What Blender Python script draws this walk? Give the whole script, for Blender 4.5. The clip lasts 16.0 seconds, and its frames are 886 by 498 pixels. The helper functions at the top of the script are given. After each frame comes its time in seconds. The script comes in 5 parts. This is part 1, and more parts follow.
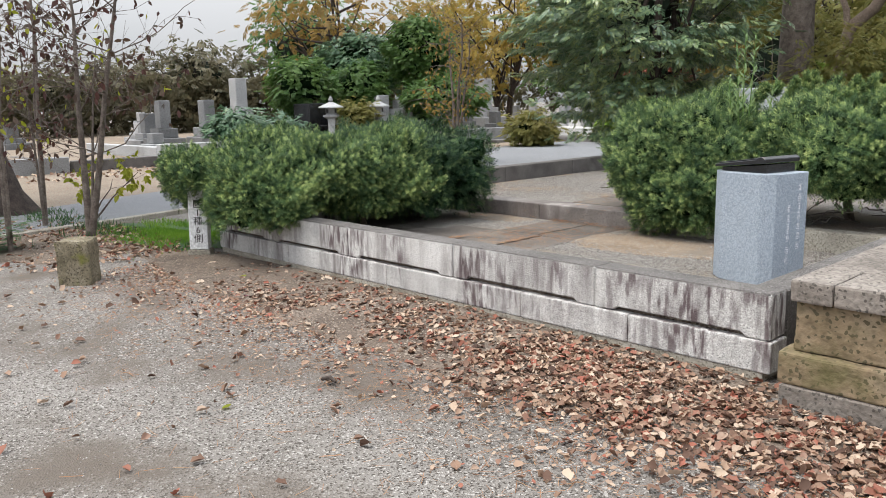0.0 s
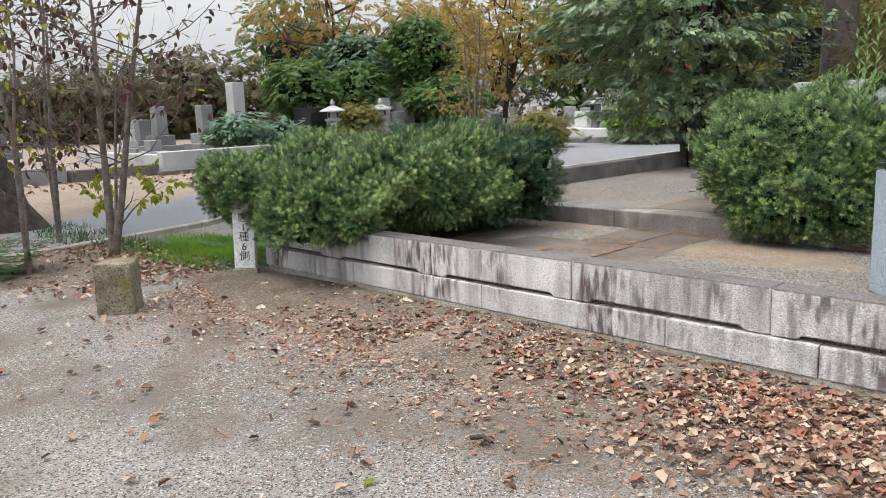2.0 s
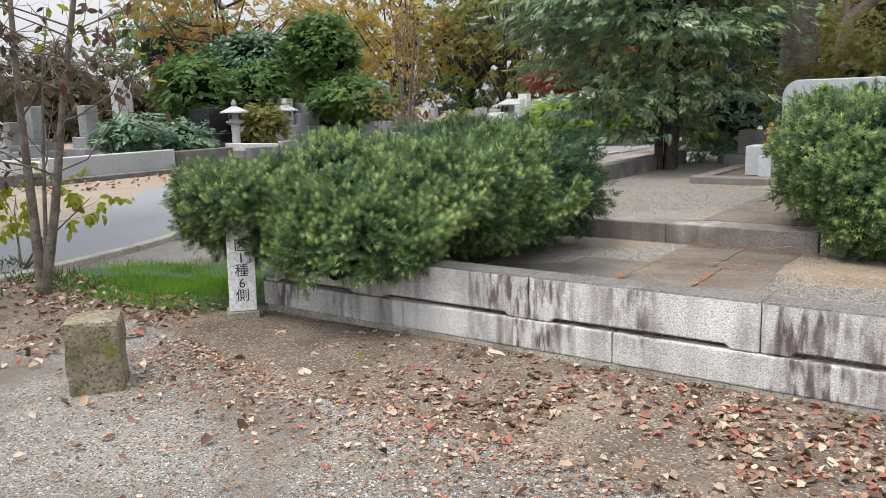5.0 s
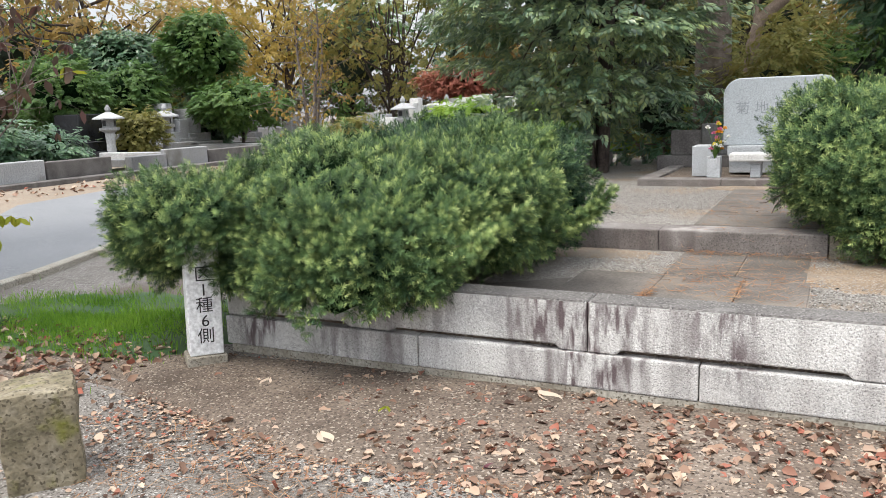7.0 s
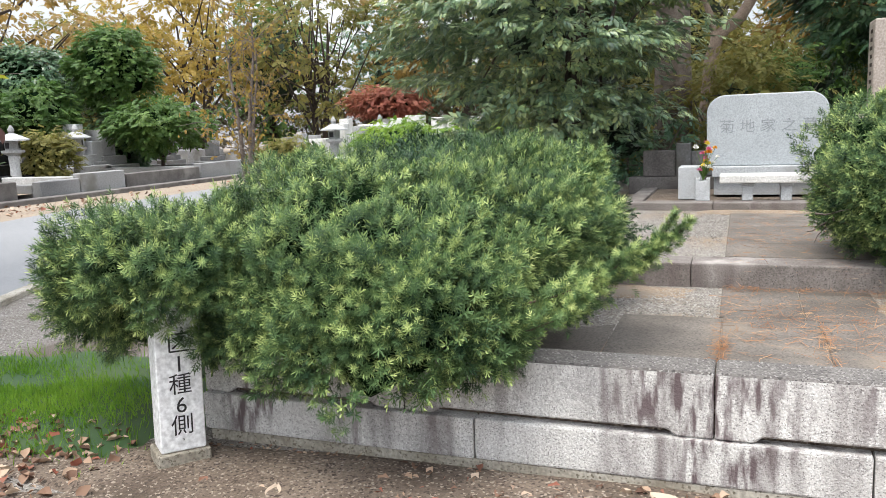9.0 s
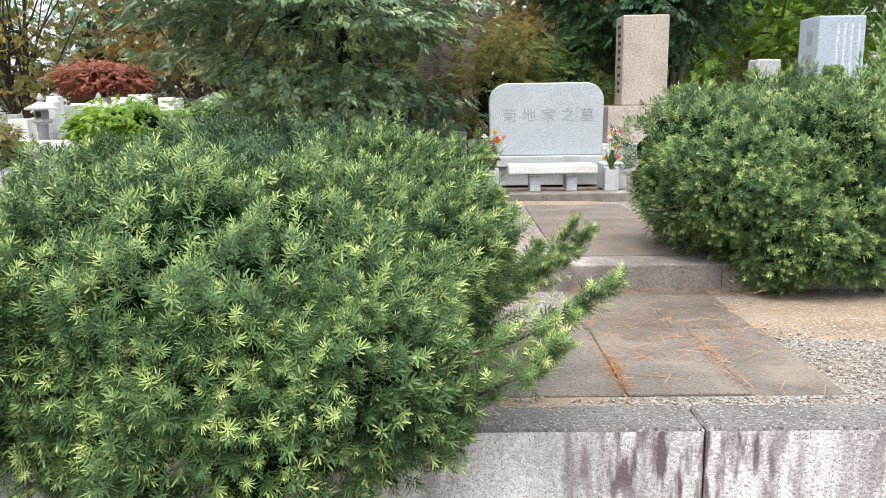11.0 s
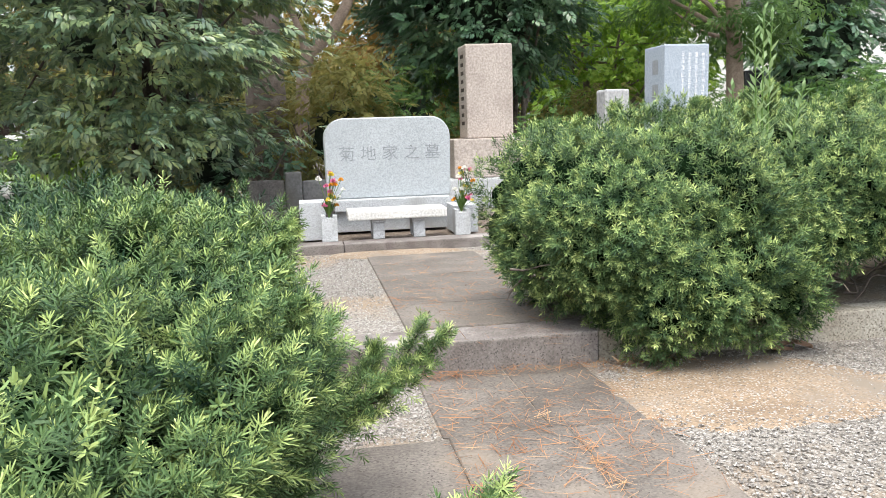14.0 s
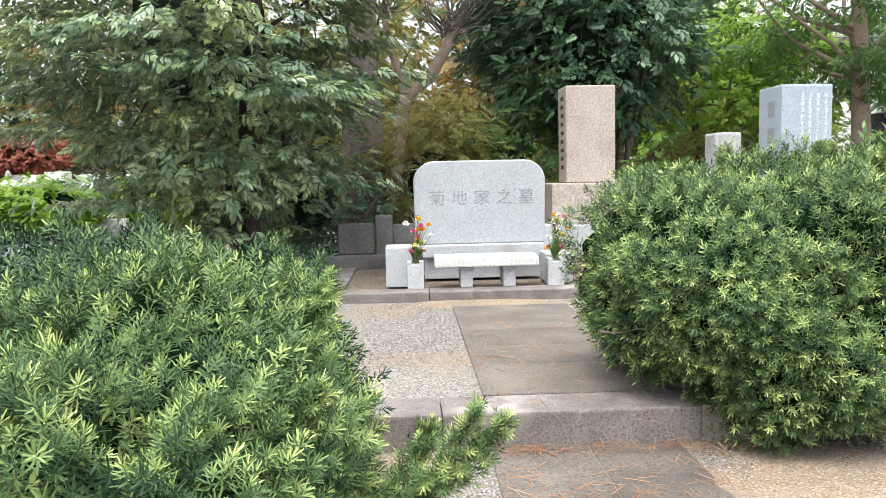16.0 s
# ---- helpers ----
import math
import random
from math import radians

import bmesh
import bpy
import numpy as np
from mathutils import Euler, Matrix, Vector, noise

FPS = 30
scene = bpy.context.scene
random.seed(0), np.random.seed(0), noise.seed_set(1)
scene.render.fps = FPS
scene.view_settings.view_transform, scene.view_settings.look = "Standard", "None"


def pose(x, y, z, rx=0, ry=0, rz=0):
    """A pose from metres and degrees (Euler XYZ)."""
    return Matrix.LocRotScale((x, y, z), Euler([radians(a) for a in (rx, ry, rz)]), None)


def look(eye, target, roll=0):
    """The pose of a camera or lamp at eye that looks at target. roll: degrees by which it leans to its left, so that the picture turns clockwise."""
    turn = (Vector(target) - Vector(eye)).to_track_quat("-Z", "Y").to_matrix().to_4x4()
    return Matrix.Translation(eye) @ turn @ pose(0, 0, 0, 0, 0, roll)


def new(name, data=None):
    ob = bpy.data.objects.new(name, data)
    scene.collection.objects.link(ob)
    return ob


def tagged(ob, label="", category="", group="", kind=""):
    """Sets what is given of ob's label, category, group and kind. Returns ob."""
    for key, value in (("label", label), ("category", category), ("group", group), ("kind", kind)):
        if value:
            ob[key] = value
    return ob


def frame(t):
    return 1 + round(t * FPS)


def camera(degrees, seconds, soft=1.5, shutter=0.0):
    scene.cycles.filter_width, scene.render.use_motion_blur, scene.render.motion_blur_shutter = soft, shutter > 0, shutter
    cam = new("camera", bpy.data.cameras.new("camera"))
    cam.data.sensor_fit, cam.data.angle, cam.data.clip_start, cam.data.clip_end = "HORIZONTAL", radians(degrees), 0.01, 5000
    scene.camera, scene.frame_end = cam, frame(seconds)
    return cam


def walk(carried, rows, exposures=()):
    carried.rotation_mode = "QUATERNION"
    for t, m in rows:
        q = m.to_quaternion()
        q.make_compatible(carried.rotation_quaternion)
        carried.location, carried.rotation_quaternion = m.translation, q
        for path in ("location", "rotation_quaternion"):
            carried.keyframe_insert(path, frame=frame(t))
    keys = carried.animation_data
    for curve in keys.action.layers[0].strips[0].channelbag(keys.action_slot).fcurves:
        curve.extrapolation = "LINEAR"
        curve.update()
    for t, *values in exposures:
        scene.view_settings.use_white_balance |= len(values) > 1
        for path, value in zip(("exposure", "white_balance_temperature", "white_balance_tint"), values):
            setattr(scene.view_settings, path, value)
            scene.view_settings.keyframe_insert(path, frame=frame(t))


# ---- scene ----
cam = camera(58.5, 16.0, 0.7)
PATH = [
    (0, (1.114, -0.932, 1.645), (-0.315, 0.419, 1.283), -1.2),
    (0.5, (0.787, -0.972, 1.635), (-0.657, 0.365, 1.278), -1.6),
    (1, (0.46, -0.987, 1.637), (-0.988, 0.346, 1.282), -1.9),
    (1.5, (0.117, -0.912, 1.628), (-1.314, 0.439, 1.275), -1.9),
    (2, (-0.235, -0.965, 1.614), (-1.635, 0.419, 1.259), -2.0),
    (2.5, (-0.572, -0.991, 1.622), (-1.942, 0.422, 1.263), -2.0),
    (3, (-0.924, -0.931, 1.628), (-2.269, 0.504, 1.265), -2.1),
    (3.5, (-1.334, -0.938, 1.597), (-2.656, 0.519, 1.239), -2.1),
    (4, (-1.698, -0.871, 1.562), (-2.986, 0.619, 1.212), -2.0),
    (4.2, (-1.844, -0.835, 1.57), (-3.112, 0.672, 1.221), -1.9),
    (6.5, (-3.51, -0.674, 1.613), (-4.453, 1.051, 1.245), -2.3),
    (7, (-3.773, -0.452, 1.551), (-4.664, 1.304, 1.197), -2.2),
    (7.5, (-4.085, -0.315, 1.567), (-4.907, 1.474, 1.213), -2.1),
    (8, (-4.402, -0.187, 1.561), (-5.165, 1.631, 1.224), -2.0),
    (8.2, (-4.493, -0.114, 1.533), (-5.25, 1.71, 1.216), -2.3),
    (10.3, (-5.579, 0.872, 1.54), (-5.927, 2.811, 1.193), -0.9),
    (10.5, (-5.683, 0.915, 1.553), (-5.929, 2.868, 1.197), -0.9),
    (11, (-5.764, 1.108, 1.558), (-5.798, 3.074, 1.193), -0.8),
    (11.5, (-5.759, 1.367, 1.593), (-5.636, 3.332, 1.243), -0.7),
    (12, (-5.796, 1.545, 1.611), (-5.535, 3.5, 1.282), -1.2),
    (12.5, (-5.797, 1.759, 1.612), (-5.461, 3.705, 1.293), -1.5),
    (13, (-5.693, 1.927, 1.613), (-5.343, 3.871, 1.296), -1.4),
    (13.5, (-5.59, 2.085, 1.625), (-5.236, 4.028, 1.312), -1.5),
    (14, (-5.571, 2.262, 1.634), (-5.233, 4.21, 1.333), -1.8),
    (14.5, (-5.562, 2.428, 1.646), (-5.26, 4.386, 1.373), -1.9),
    (15, (-5.506, 2.538, 1.676), (-5.255, 4.506, 1.428), -2.2),
    (15.5, (-5.399, 2.647, 1.669), (-5.253, 4.631, 1.46), -1.7),
    (16, (-5.383, 2.677, 1.648), (-5.297, 4.666, 1.458), -1.2),
]
SKY_STRENGTH, SUN_STRENGTH = 0.12, 1.5
EXPOSURES = [(0.0, 0.65, 6550, 10), (7.0, 0.90, 6550, 10), (11.0, 1.27, 6550, 10), (13.5, 1.33, 6550, 10), (16.0, 1.42, 6550, 10)]
walk(cam, [(t, look(eye, target, roll)) for t, eye, target, roll in PATH], EXPOSURES)

# ---------------------------------------------------------------- light
world = bpy.data.worlds.new("sky")
scene.world = world
world.use_nodes = True
wn, wl = world.node_tree.nodes, world.node_tree.links
SUN_UP, SUN_TURN = radians(67), radians(205)
sky = wn.new("ShaderNodeTexSky")
sky.sky_type = "NISHITA"
sky.sun_disc = False
sky.sun_elevation, sky.sun_rotation = SUN_UP, SUN_TURN
sky.air_density, sky.dust_density = 1.0, 2.0
clouds = wn.new("ShaderNodeTexNoise")
clouds.inputs["Scale"].default_value = 2.2
clouds.inputs["Detail"].default_value = 6.0
cover = wn.new("ShaderNodeValToRGB")
cover.color_ramp.elements[0].position, cover.color_ramp.elements[1].position = 0.36, 0.58
cover.color_ramp.elements[0].color, cover.color_ramp.elements[1].color = (0.55, 0.55, 0.55, 1), (1, 1, 1, 1)
wmix = wn.new("ShaderNodeMix")
wmix.data_type = "RGBA"
wmix.inputs["B"].default_value = (7.0, 7.2, 7.5, 1)
wcoord = wn.new("ShaderNodeTexCoord")
wl.new(wcoord.outputs["Generated"], clouds.inputs["Vector"])
wl.new(clouds.outputs["Fac"], cover.inputs["Fac"])
wl.new(cover.outputs["Color"], wmix.inputs["Factor"])
wl.new(sky.outputs["Color"], wmix.inputs["A"])
wsep = wn.new("ShaderNodeSeparateXYZ")
wup = wn.new("ShaderNodeMapRange")
wup.inputs["To Min"].default_value, wup.inputs["To Max"].default_value = 0.40, 2.0
wscale = wn.new("ShaderNodeVectorMath")
wscale.operation = "SCALE"
wl.new(wcoord.outputs["Generated"], wsep.inputs["Vector"])
wl.new(wsep.outputs["Z"], wup.inputs["Value"])
wl.new(wmix.outputs["Result"], wscale.inputs[0])
wl.new(wup.outputs["Result"], wscale.inputs["Scale"])
wl.new(wscale.outputs["Vector"], wn["Background"].inputs["Color"])
wn["Background"].inputs["Strength"].default_value = SKY_STRENGTH

sun = new("sun", bpy.data.lights.new("sun", "SUN"))
sun.data.energy, sun.data.angle, sun.data.color = SUN_STRENGTH, radians(24), (1.0, 0.94, 0.84)
sun.matrix_world = look((math.sin(SUN_TURN) * math.cos(SUN_UP) * 40, math.cos(SUN_TURN) * math.cos(SUN_UP) * 40, math.sin(SUN_UP) * 40), (0, 0, 0))

# ---------------------------------------------------------------- materials


def mat(name, colours, scale=6.0, rough=0.75, bump=0.3, fine=60.0, spots=None, streak=0.0, metal=0.0, stain=None, per_piece=0.0, spec=0.4, voronoi=0.0):
    """Procedural surface: a ramp over two scales of noise, speckles, wandering stains and a fine bump, all in metres."""
    m = bpy.data.materials.new(name)
    m.use_nodes = True
    n, l = m.node_tree.nodes, m.node_tree.links
    b = n["Principled BSDF"]
    b.inputs["Metallic"].default_value = metal
    b.inputs["Specular IOR Level"].default_value = spec
    geo = n.new("ShaderNodeNewGeometry")
    vec = geo.outputs["Position"]

    def noise_node(s, detail=5.0, stretch=None):
        t = n.new("ShaderNodeTexNoise")
        t.inputs["Scale"].default_value, t.inputs["Detail"].default_value = s, detail
        if stretch:
            mp = n.new("ShaderNodeMapping")
            mp.inputs["Scale"].default_value = stretch
            l.new(vec, mp.inputs["Vector"])
            l.new(mp.outputs["Vector"], t.inputs["Vector"])
        else:
            l.new(vec, t.inputs["Vector"])
        return t.outputs["Fac"]

    def blend(fac, a, c, kind="MIX"):
        x = n.new("ShaderNodeMix")
        x.data_type, x.blend_type = "RGBA", kind
        if hasattr(fac, "links"):
            l.new(fac, x.inputs["Factor"])
        else:
            x.inputs["Factor"].default_value = fac
        for s, v in (("A", a), ("B", c)):
            if hasattr(v, "links"):
                l.new(v, x.inputs[s])
            else:
                x.inputs[s].default_value = (*v, 1)
        return x.outputs["Result"]

    def ramp(fac, lo, hi):
        r = n.new("ShaderNodeMapRange")
        r.inputs["From Min"].default_value, r.inputs["From Max"].default_value = lo, hi
        l.new(fac, r.inputs["Value"])
        return r.outputs["Result"]

    big, small = noise_node(scale), noise_node(fine, 3.0)
    r = n.new("ShaderNodeValToRGB")
    e = r.color_ramp.elements
    while len(e) < len(colours):
        e.new(0.5)
    for i, c in enumerate(colours):
        e[i].position, e[i].color = 0.3 + 0.4 * i / max(1, len(colours) - 1), (*c, 1)
    l.new(big, r.inputs["Fac"])
    col = r.outputs["Color"]
    g = n.new("ShaderNodeMapRange")
    g.inputs["From Min"].default_value, g.inputs["From Max"].default_value = 0.3, 0.7
    g.inputs["To Min"].default_value, g.inputs["To Max"].default_value = 0.72, 1.25
    l.new(small, g.inputs["Value"])
    gc = n.new("ShaderNodeCombineColor")
    for k in ("Red", "Green", "Blue"):
        l.new(g.outputs["Result"], gc.inputs[k])
    col = blend(1.0, col, gc.outputs["Color"], "MULTIPLY")
    height = small
    if spots:
        v = n.new("ShaderNodeTexVoronoi")
        v.inputs["Scale"].default_value = spots[0]
        l.new(vec, v.inputs["Vector"])
        sep = n.new("ShaderNodeSeparateColor")
        l.new(v.outputs["Color"], sep.inputs["Color"])
        col = blend(ramp(sep.outputs["Red"], spots[2], spots[2] + 0.05), col, spots[1])
        if len(spots) > 3:
            col = blend(ramp(sep.outputs["Green"], spots[4], spots[4] + 0.05), col, spots[3])
        if voronoi:
            height = v.outputs["Distance"]
    if stain:
        mask = ramp(noise_node(stain[1], 6.0, (1, 1, stain[3] if len(stain) > 3 else 1)), stain[2], stain[2] + 0.14)
        if len(stain) > 4:
            # run-off that breaks up into narrow drips and grains
            drips = n.new("ShaderNodeMath")
            drips.operation = "MULTIPLY"
            l.new(ramp(noise_node(24.0, 8.0, (1, 1, 0.22)), 0.44, 0.60), drips.inputs[0])
            l.new(mask, drips.inputs[1])
            mask = drips.outputs[0]
        col = blend(mask, col, stain[0])
    if streak:
        s = noise_node(9.0, 4.0, (1.0, 1.0, 0.06))
        s2 = noise_node(1.3, 2.0)
        mm = n.new("ShaderNodeMath")
        mm.operation = "MULTIPLY"
        l.new(ramp(s, 0.42, 0.68), mm.inputs[0])
        l.new(ramp(s2, 0.38, 0.62), mm.inputs[1])
        m2 = n.new("ShaderNodeMath")
        m2.operation = "MULTIPLY"
        m2.inputs[1].default_value = streak
        l.new(mm.outputs[0], m2.inputs[0])
        col = blend(m2.outputs[0], col, (0.10, 0.075, 0.075))
    if per_piece:
        oi = n.new("ShaderNodeObjectInfo")
        h = n.new("ShaderNodeHueSaturation")
        mr = n.new("ShaderNodeMapRange")
        mr.inputs["To Min"].default_value, mr.inputs["To Max"].default_value = 1 - per_piece, 1 + per_piece
        l.new(oi.outputs["Random"], mr.inputs["Value"])
        l.new(mr.outputs["Result"], h.inputs["Value"])
        l.new(col, h.inputs["Color"])
        col = h.outputs["Color"]
    l.new(col, b.inputs["Base Color"])
    rr = n.new("ShaderNodeMapRange")
    rr.inputs["To Min"].default_value, rr.inputs["To Max"].default_value = max(0.05, rough - 0.12), min(1, rough + 0.12)
    l.new(big, rr.inputs["Value"])
    l.new(rr.outputs["Result"], b.inputs["Roughness"])
    if bump:
        bp = n.new("ShaderNodeBump")
        bp.inputs["Strength"].default_value, bp.inputs["Distance"].default_value = bump, 0.01
        l.new(height, bp.inputs["Height"])
        l.new(bp.outputs["Normal"], b.inputs["Normal"])
    return m


def leaf_mat(name, colours, rough=0.45, through_light=0.35, spec=0.4, clump=1.6, vary=0.55):
    """Leaves: a colour for each leaf, drifting over the crown, glossy above and letting some light through."""
    m = bpy.data.materials.new(name)
    m.use_nodes = True
    n, l = m.node_tree.nodes, m.node_tree.links
    b = n["Principled BSDF"]
    geo = n.new("ShaderNodeNewGeometry")
    t = n.new("ShaderNodeTexNoise")
    t.inputs["Scale"].default_value = clump
    l.new(geo.outputs["Position"], t.inputs["Vector"])
    a = n.new("ShaderNodeMath")
    a.operation = "MULTIPLY_ADD"
    a.inputs[1].default_value = vary
    l.new(geo.outputs["Random Per Island"], a.inputs[0])
    s = n.new("ShaderNodeMath")
    s.operation = "MULTIPLY_ADD"
    s.inputs[1].default_value = 1.3 if vary < 0.8 else 0.4
    s.inputs[2].default_value = -0.42 if vary < 0.8 else -0.2
    l.new(t.outputs["Fac"], s.inputs[0])
    l.new(s.outputs[0], a.inputs[2])
    r = n.new("ShaderNodeValToRGB")
    e = r.color_ramp.elements
    while len(e) < len(colours):
        e.new(0.5)
    for i, c in enumerate(colours):
        e[i].position, e[i].color = i / max(1, len(colours) - 1), (*c, 1)
    l.new(a.outputs[0], r.inputs["Fac"])
    l.new(r.outputs["Color"], b.inputs["Base Color"])
    b.inputs["Roughness"].default_value = rough
    b.inputs["Specular IOR Level"].default_value = spec
    tr = n.new("ShaderNodeBsdfTranslucent")
    l.new(r.outputs["Color"], tr.inputs["Color"])
    mx = n.new("ShaderNodeMixShader")
    mx.inputs["Fac"].default_value = through_light
    l.new(b.outputs[0], mx.inputs[1])
    l.new(tr.outputs[0], mx.inputs[2])
    l.new(mx.outputs[0], n["Material Output"].inputs["Surface"])
    return m


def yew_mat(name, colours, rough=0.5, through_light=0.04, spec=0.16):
    """Yew needles: dark to pale green by the tone that each shoot carries, drifting over the shrub."""
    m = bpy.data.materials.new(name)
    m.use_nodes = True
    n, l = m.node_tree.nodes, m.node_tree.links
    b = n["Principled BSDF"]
    tone = n.new("ShaderNodeAttribute")
    tone.attribute_name = "tone"
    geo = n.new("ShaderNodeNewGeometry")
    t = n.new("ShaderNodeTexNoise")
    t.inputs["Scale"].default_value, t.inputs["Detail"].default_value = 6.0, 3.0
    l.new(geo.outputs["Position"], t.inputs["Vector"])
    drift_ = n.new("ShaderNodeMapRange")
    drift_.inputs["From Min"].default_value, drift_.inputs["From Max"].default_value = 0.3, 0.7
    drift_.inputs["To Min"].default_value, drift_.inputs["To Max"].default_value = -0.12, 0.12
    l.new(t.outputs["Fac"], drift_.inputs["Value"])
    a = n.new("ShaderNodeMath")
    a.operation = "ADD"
    l.new(tone.outputs["Fac"], a.inputs[0])
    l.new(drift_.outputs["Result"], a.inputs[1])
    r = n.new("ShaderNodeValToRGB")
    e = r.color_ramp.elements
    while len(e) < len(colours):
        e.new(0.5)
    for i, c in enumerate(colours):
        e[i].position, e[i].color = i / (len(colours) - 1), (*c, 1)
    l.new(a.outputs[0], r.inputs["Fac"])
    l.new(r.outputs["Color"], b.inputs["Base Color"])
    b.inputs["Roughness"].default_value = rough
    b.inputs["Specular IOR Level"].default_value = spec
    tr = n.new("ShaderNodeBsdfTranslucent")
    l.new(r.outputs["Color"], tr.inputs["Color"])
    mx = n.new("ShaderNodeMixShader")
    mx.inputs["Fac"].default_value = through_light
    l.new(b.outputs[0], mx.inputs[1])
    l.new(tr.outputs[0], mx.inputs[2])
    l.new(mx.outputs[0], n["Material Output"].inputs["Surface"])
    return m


M = {}
M["granite_old"] = mat("weathered_granite", [(0.47, 0.465, 0.455), (0.58, 0.575, 0.56), (0.66, 0.655, 0.64)], 3.0, 0.85, 0.5, 90, (230, (0.25, 0.245, 0.24), 0.88, (0.76, 0.75, 0.74), 0.87), streak=0.8, stain=((0.13, 0.10, 0.105), 1.7, 0.46, 0.55, "broken"), per_piece=0.06)
M["granite_dark"] = mat("dark_stone_coping", [(0.150, 0.133, 0.123), (0.205, 0.185, 0.173), (0.27, 0.248, 0.235)], 3.5, 0.85, 0.5, 80, (150, (0.095, 0.088, 0.083), 0.9), streak=0.6, per_piece=0.08, stain=((0.36, 0.335, 0.315), 2.0, 0.60, 0.7))
M["granite_new"] = mat("pale_granite", [(0.40, 0.42, 0.44), (0.46, 0.48, 0.50)], 2.0, 0.65, 0.15, 60, (210, (0.29, 0.305, 0.32), 0.80, (0.56, 0.58, 0.60), 0.80), stain=((0.30, 0.305, 0.30), 2.0, 0.57, 0.5))
M["granite_blue"] = mat("speckled_blue_granite", [(0.30, 0.355, 0.42), (0.345, 0.40, 0.465)], 2.0, 0.65, 0.2, 60, (220, (0.19, 0.225, 0.265), 0.80, (0.50, 0.555, 0.62), 0.80))
M["polished"] = mat("polished_pale_granite", [(0.35, 0.38, 0.40), (0.39, 0.42, 0.44)], 2.0, 0.35, 0.03, 60, (240, (0.29, 0.315, 0.335), 0.80, (0.44, 0.47, 0.50), 0.8), spec=0.5)
M["marble"] = mat("white_stone", [(0.56, 0.56, 0.545), (0.66, 0.66, 0.645)], 2.5, 0.6, 0.15, 50, stain=((0.36, 0.35, 0.32), 3.0, 0.60, 0.5))
M["black_stone"] = mat("black_polished_stone", [(0.012, 0.013, 0.015), (0.022, 0.023, 0.026)], 4, 0.22, 0.02, 80, spec=0.5)
M["pink_stone"] = mat("pinkish_brown_stone", [(0.35, 0.30, 0.268), (0.42, 0.368, 0.332), (0.46, 0.405, 0.368)], 2.2, 0.85, 0.6, 30, (150, (0.33, 0.28, 0.25), 0.90), stain=((0.25, 0.205, 0.185), 1.2, 0.6, 0.4))
M["slab"] = mat("brown_paving_slab", [(0.098, 0.085, 0.074), (0.132, 0.116, 0.102), (0.165, 0.146, 0.130)], 2.6, 0.85, 0.35, 70, (120, (0.070, 0.060, 0.052), 0.9), stain=((0.20, 0.165, 0.13), 1.3, 0.62), per_piece=0.08)
M["tuff"] = mat("mossy_sandstone", [(0.17, 0.13, 0.075), (0.25, 0.19, 0.12), (0.30, 0.245, 0.17)], 3.5, 0.95, 1.0, 22, (60, (0.10, 0.085, 0.05), 0.86), stain=((0.13, 0.12, 0.05), 2.0, 0.58), per_piece=0.10)
M["tuff_cap"] = mat("grey_sandstone_cap", [(0.16, 0.14, 0.122), (0.215, 0.19, 0.167), (0.265, 0.237, 0.21)], 3.5, 0.95, 0.8, 35, (80, (0.10, 0.09, 0.08), 0.86), per_piece=0.08)
M["concrete"] = mat("old_concrete", [(0.26, 0.235, 0.19), (0.36, 0.335, 0.285), (0.42, 0.40, 0.35)], 3.0, 0.92, 0.6, 60, (110, (0.16, 0.14, 0.11), 0.86), stain=((0.16, 0.13, 0.09), 2.2, 0.57))
M["kerb_dark"] = mat("dark_kerb_stone", [(0.075, 0.07, 0.066), (0.13, 0.12, 0.115), (0.17, 0.16, 0.155)], 2.5, 0.85, 0.5, 50, stain=((0.24, 0.23, 0.22), 1.2, 0.57))
M["post"] = mat("mossy_concrete_post", [(0.12, 0.105, 0.065), (0.20, 0.17, 0.115), (0.26, 0.23, 0.17)], 7.0, 0.95, 1.0, 40, (90, (0.09, 0.075, 0.05), 0.8), stain=((0.15, 0.15, 0.03), 5.0, 0.57))
M["ground"] = mat("gravelly_ground", [(0.165, 0.147, 0.128), (0.22, 0.203, 0.184), (0.285, 0.268, 0.248)], 0.6, 0.95, 1.0, 160, (95, (0.43, 0.41, 0.385), 0.86, (0.085, 0.074, 0.064), 0.78), voronoi=1.0, stain=((0.145, 0.122, 0.102), 0.9, 0.51))
M["gravel"] = mat("grey_gravel", [(0.195, 0.175, 0.152), (0.25, 0.228, 0.20)], 1.2, 0.9, 0.8, 150, (100, (0.36, 0.345, 0.325), 0.76, (0.115, 0.104, 0.095), 0.76), stain=((0.25, 0.185, 0.125), 0.8, 0.52), voronoi=1.0)
M["pebble"] = mat("gravel_stones", [(0.195, 0.180, 0.162), (0.25, 0.233, 0.212)], 14.0, 0.85, 0.2, 150, (80, (0.36, 0.345, 0.325), 0.68, (0.115, 0.104, 0.095), 0.66))
M["sand"] = mat("orange_sandy_soil", [(0.185, 0.130, 0.085), (0.245, 0.180, 0.122), (0.285, 0.215, 0.15)], 2.4, 0.95, 0.6, 90, (110, (0.135, 0.105, 0.08), 0.82, (0.34, 0.315, 0.285), 0.84), stain=((0.20, 0.165, 0.13), 2.2, 0.54))
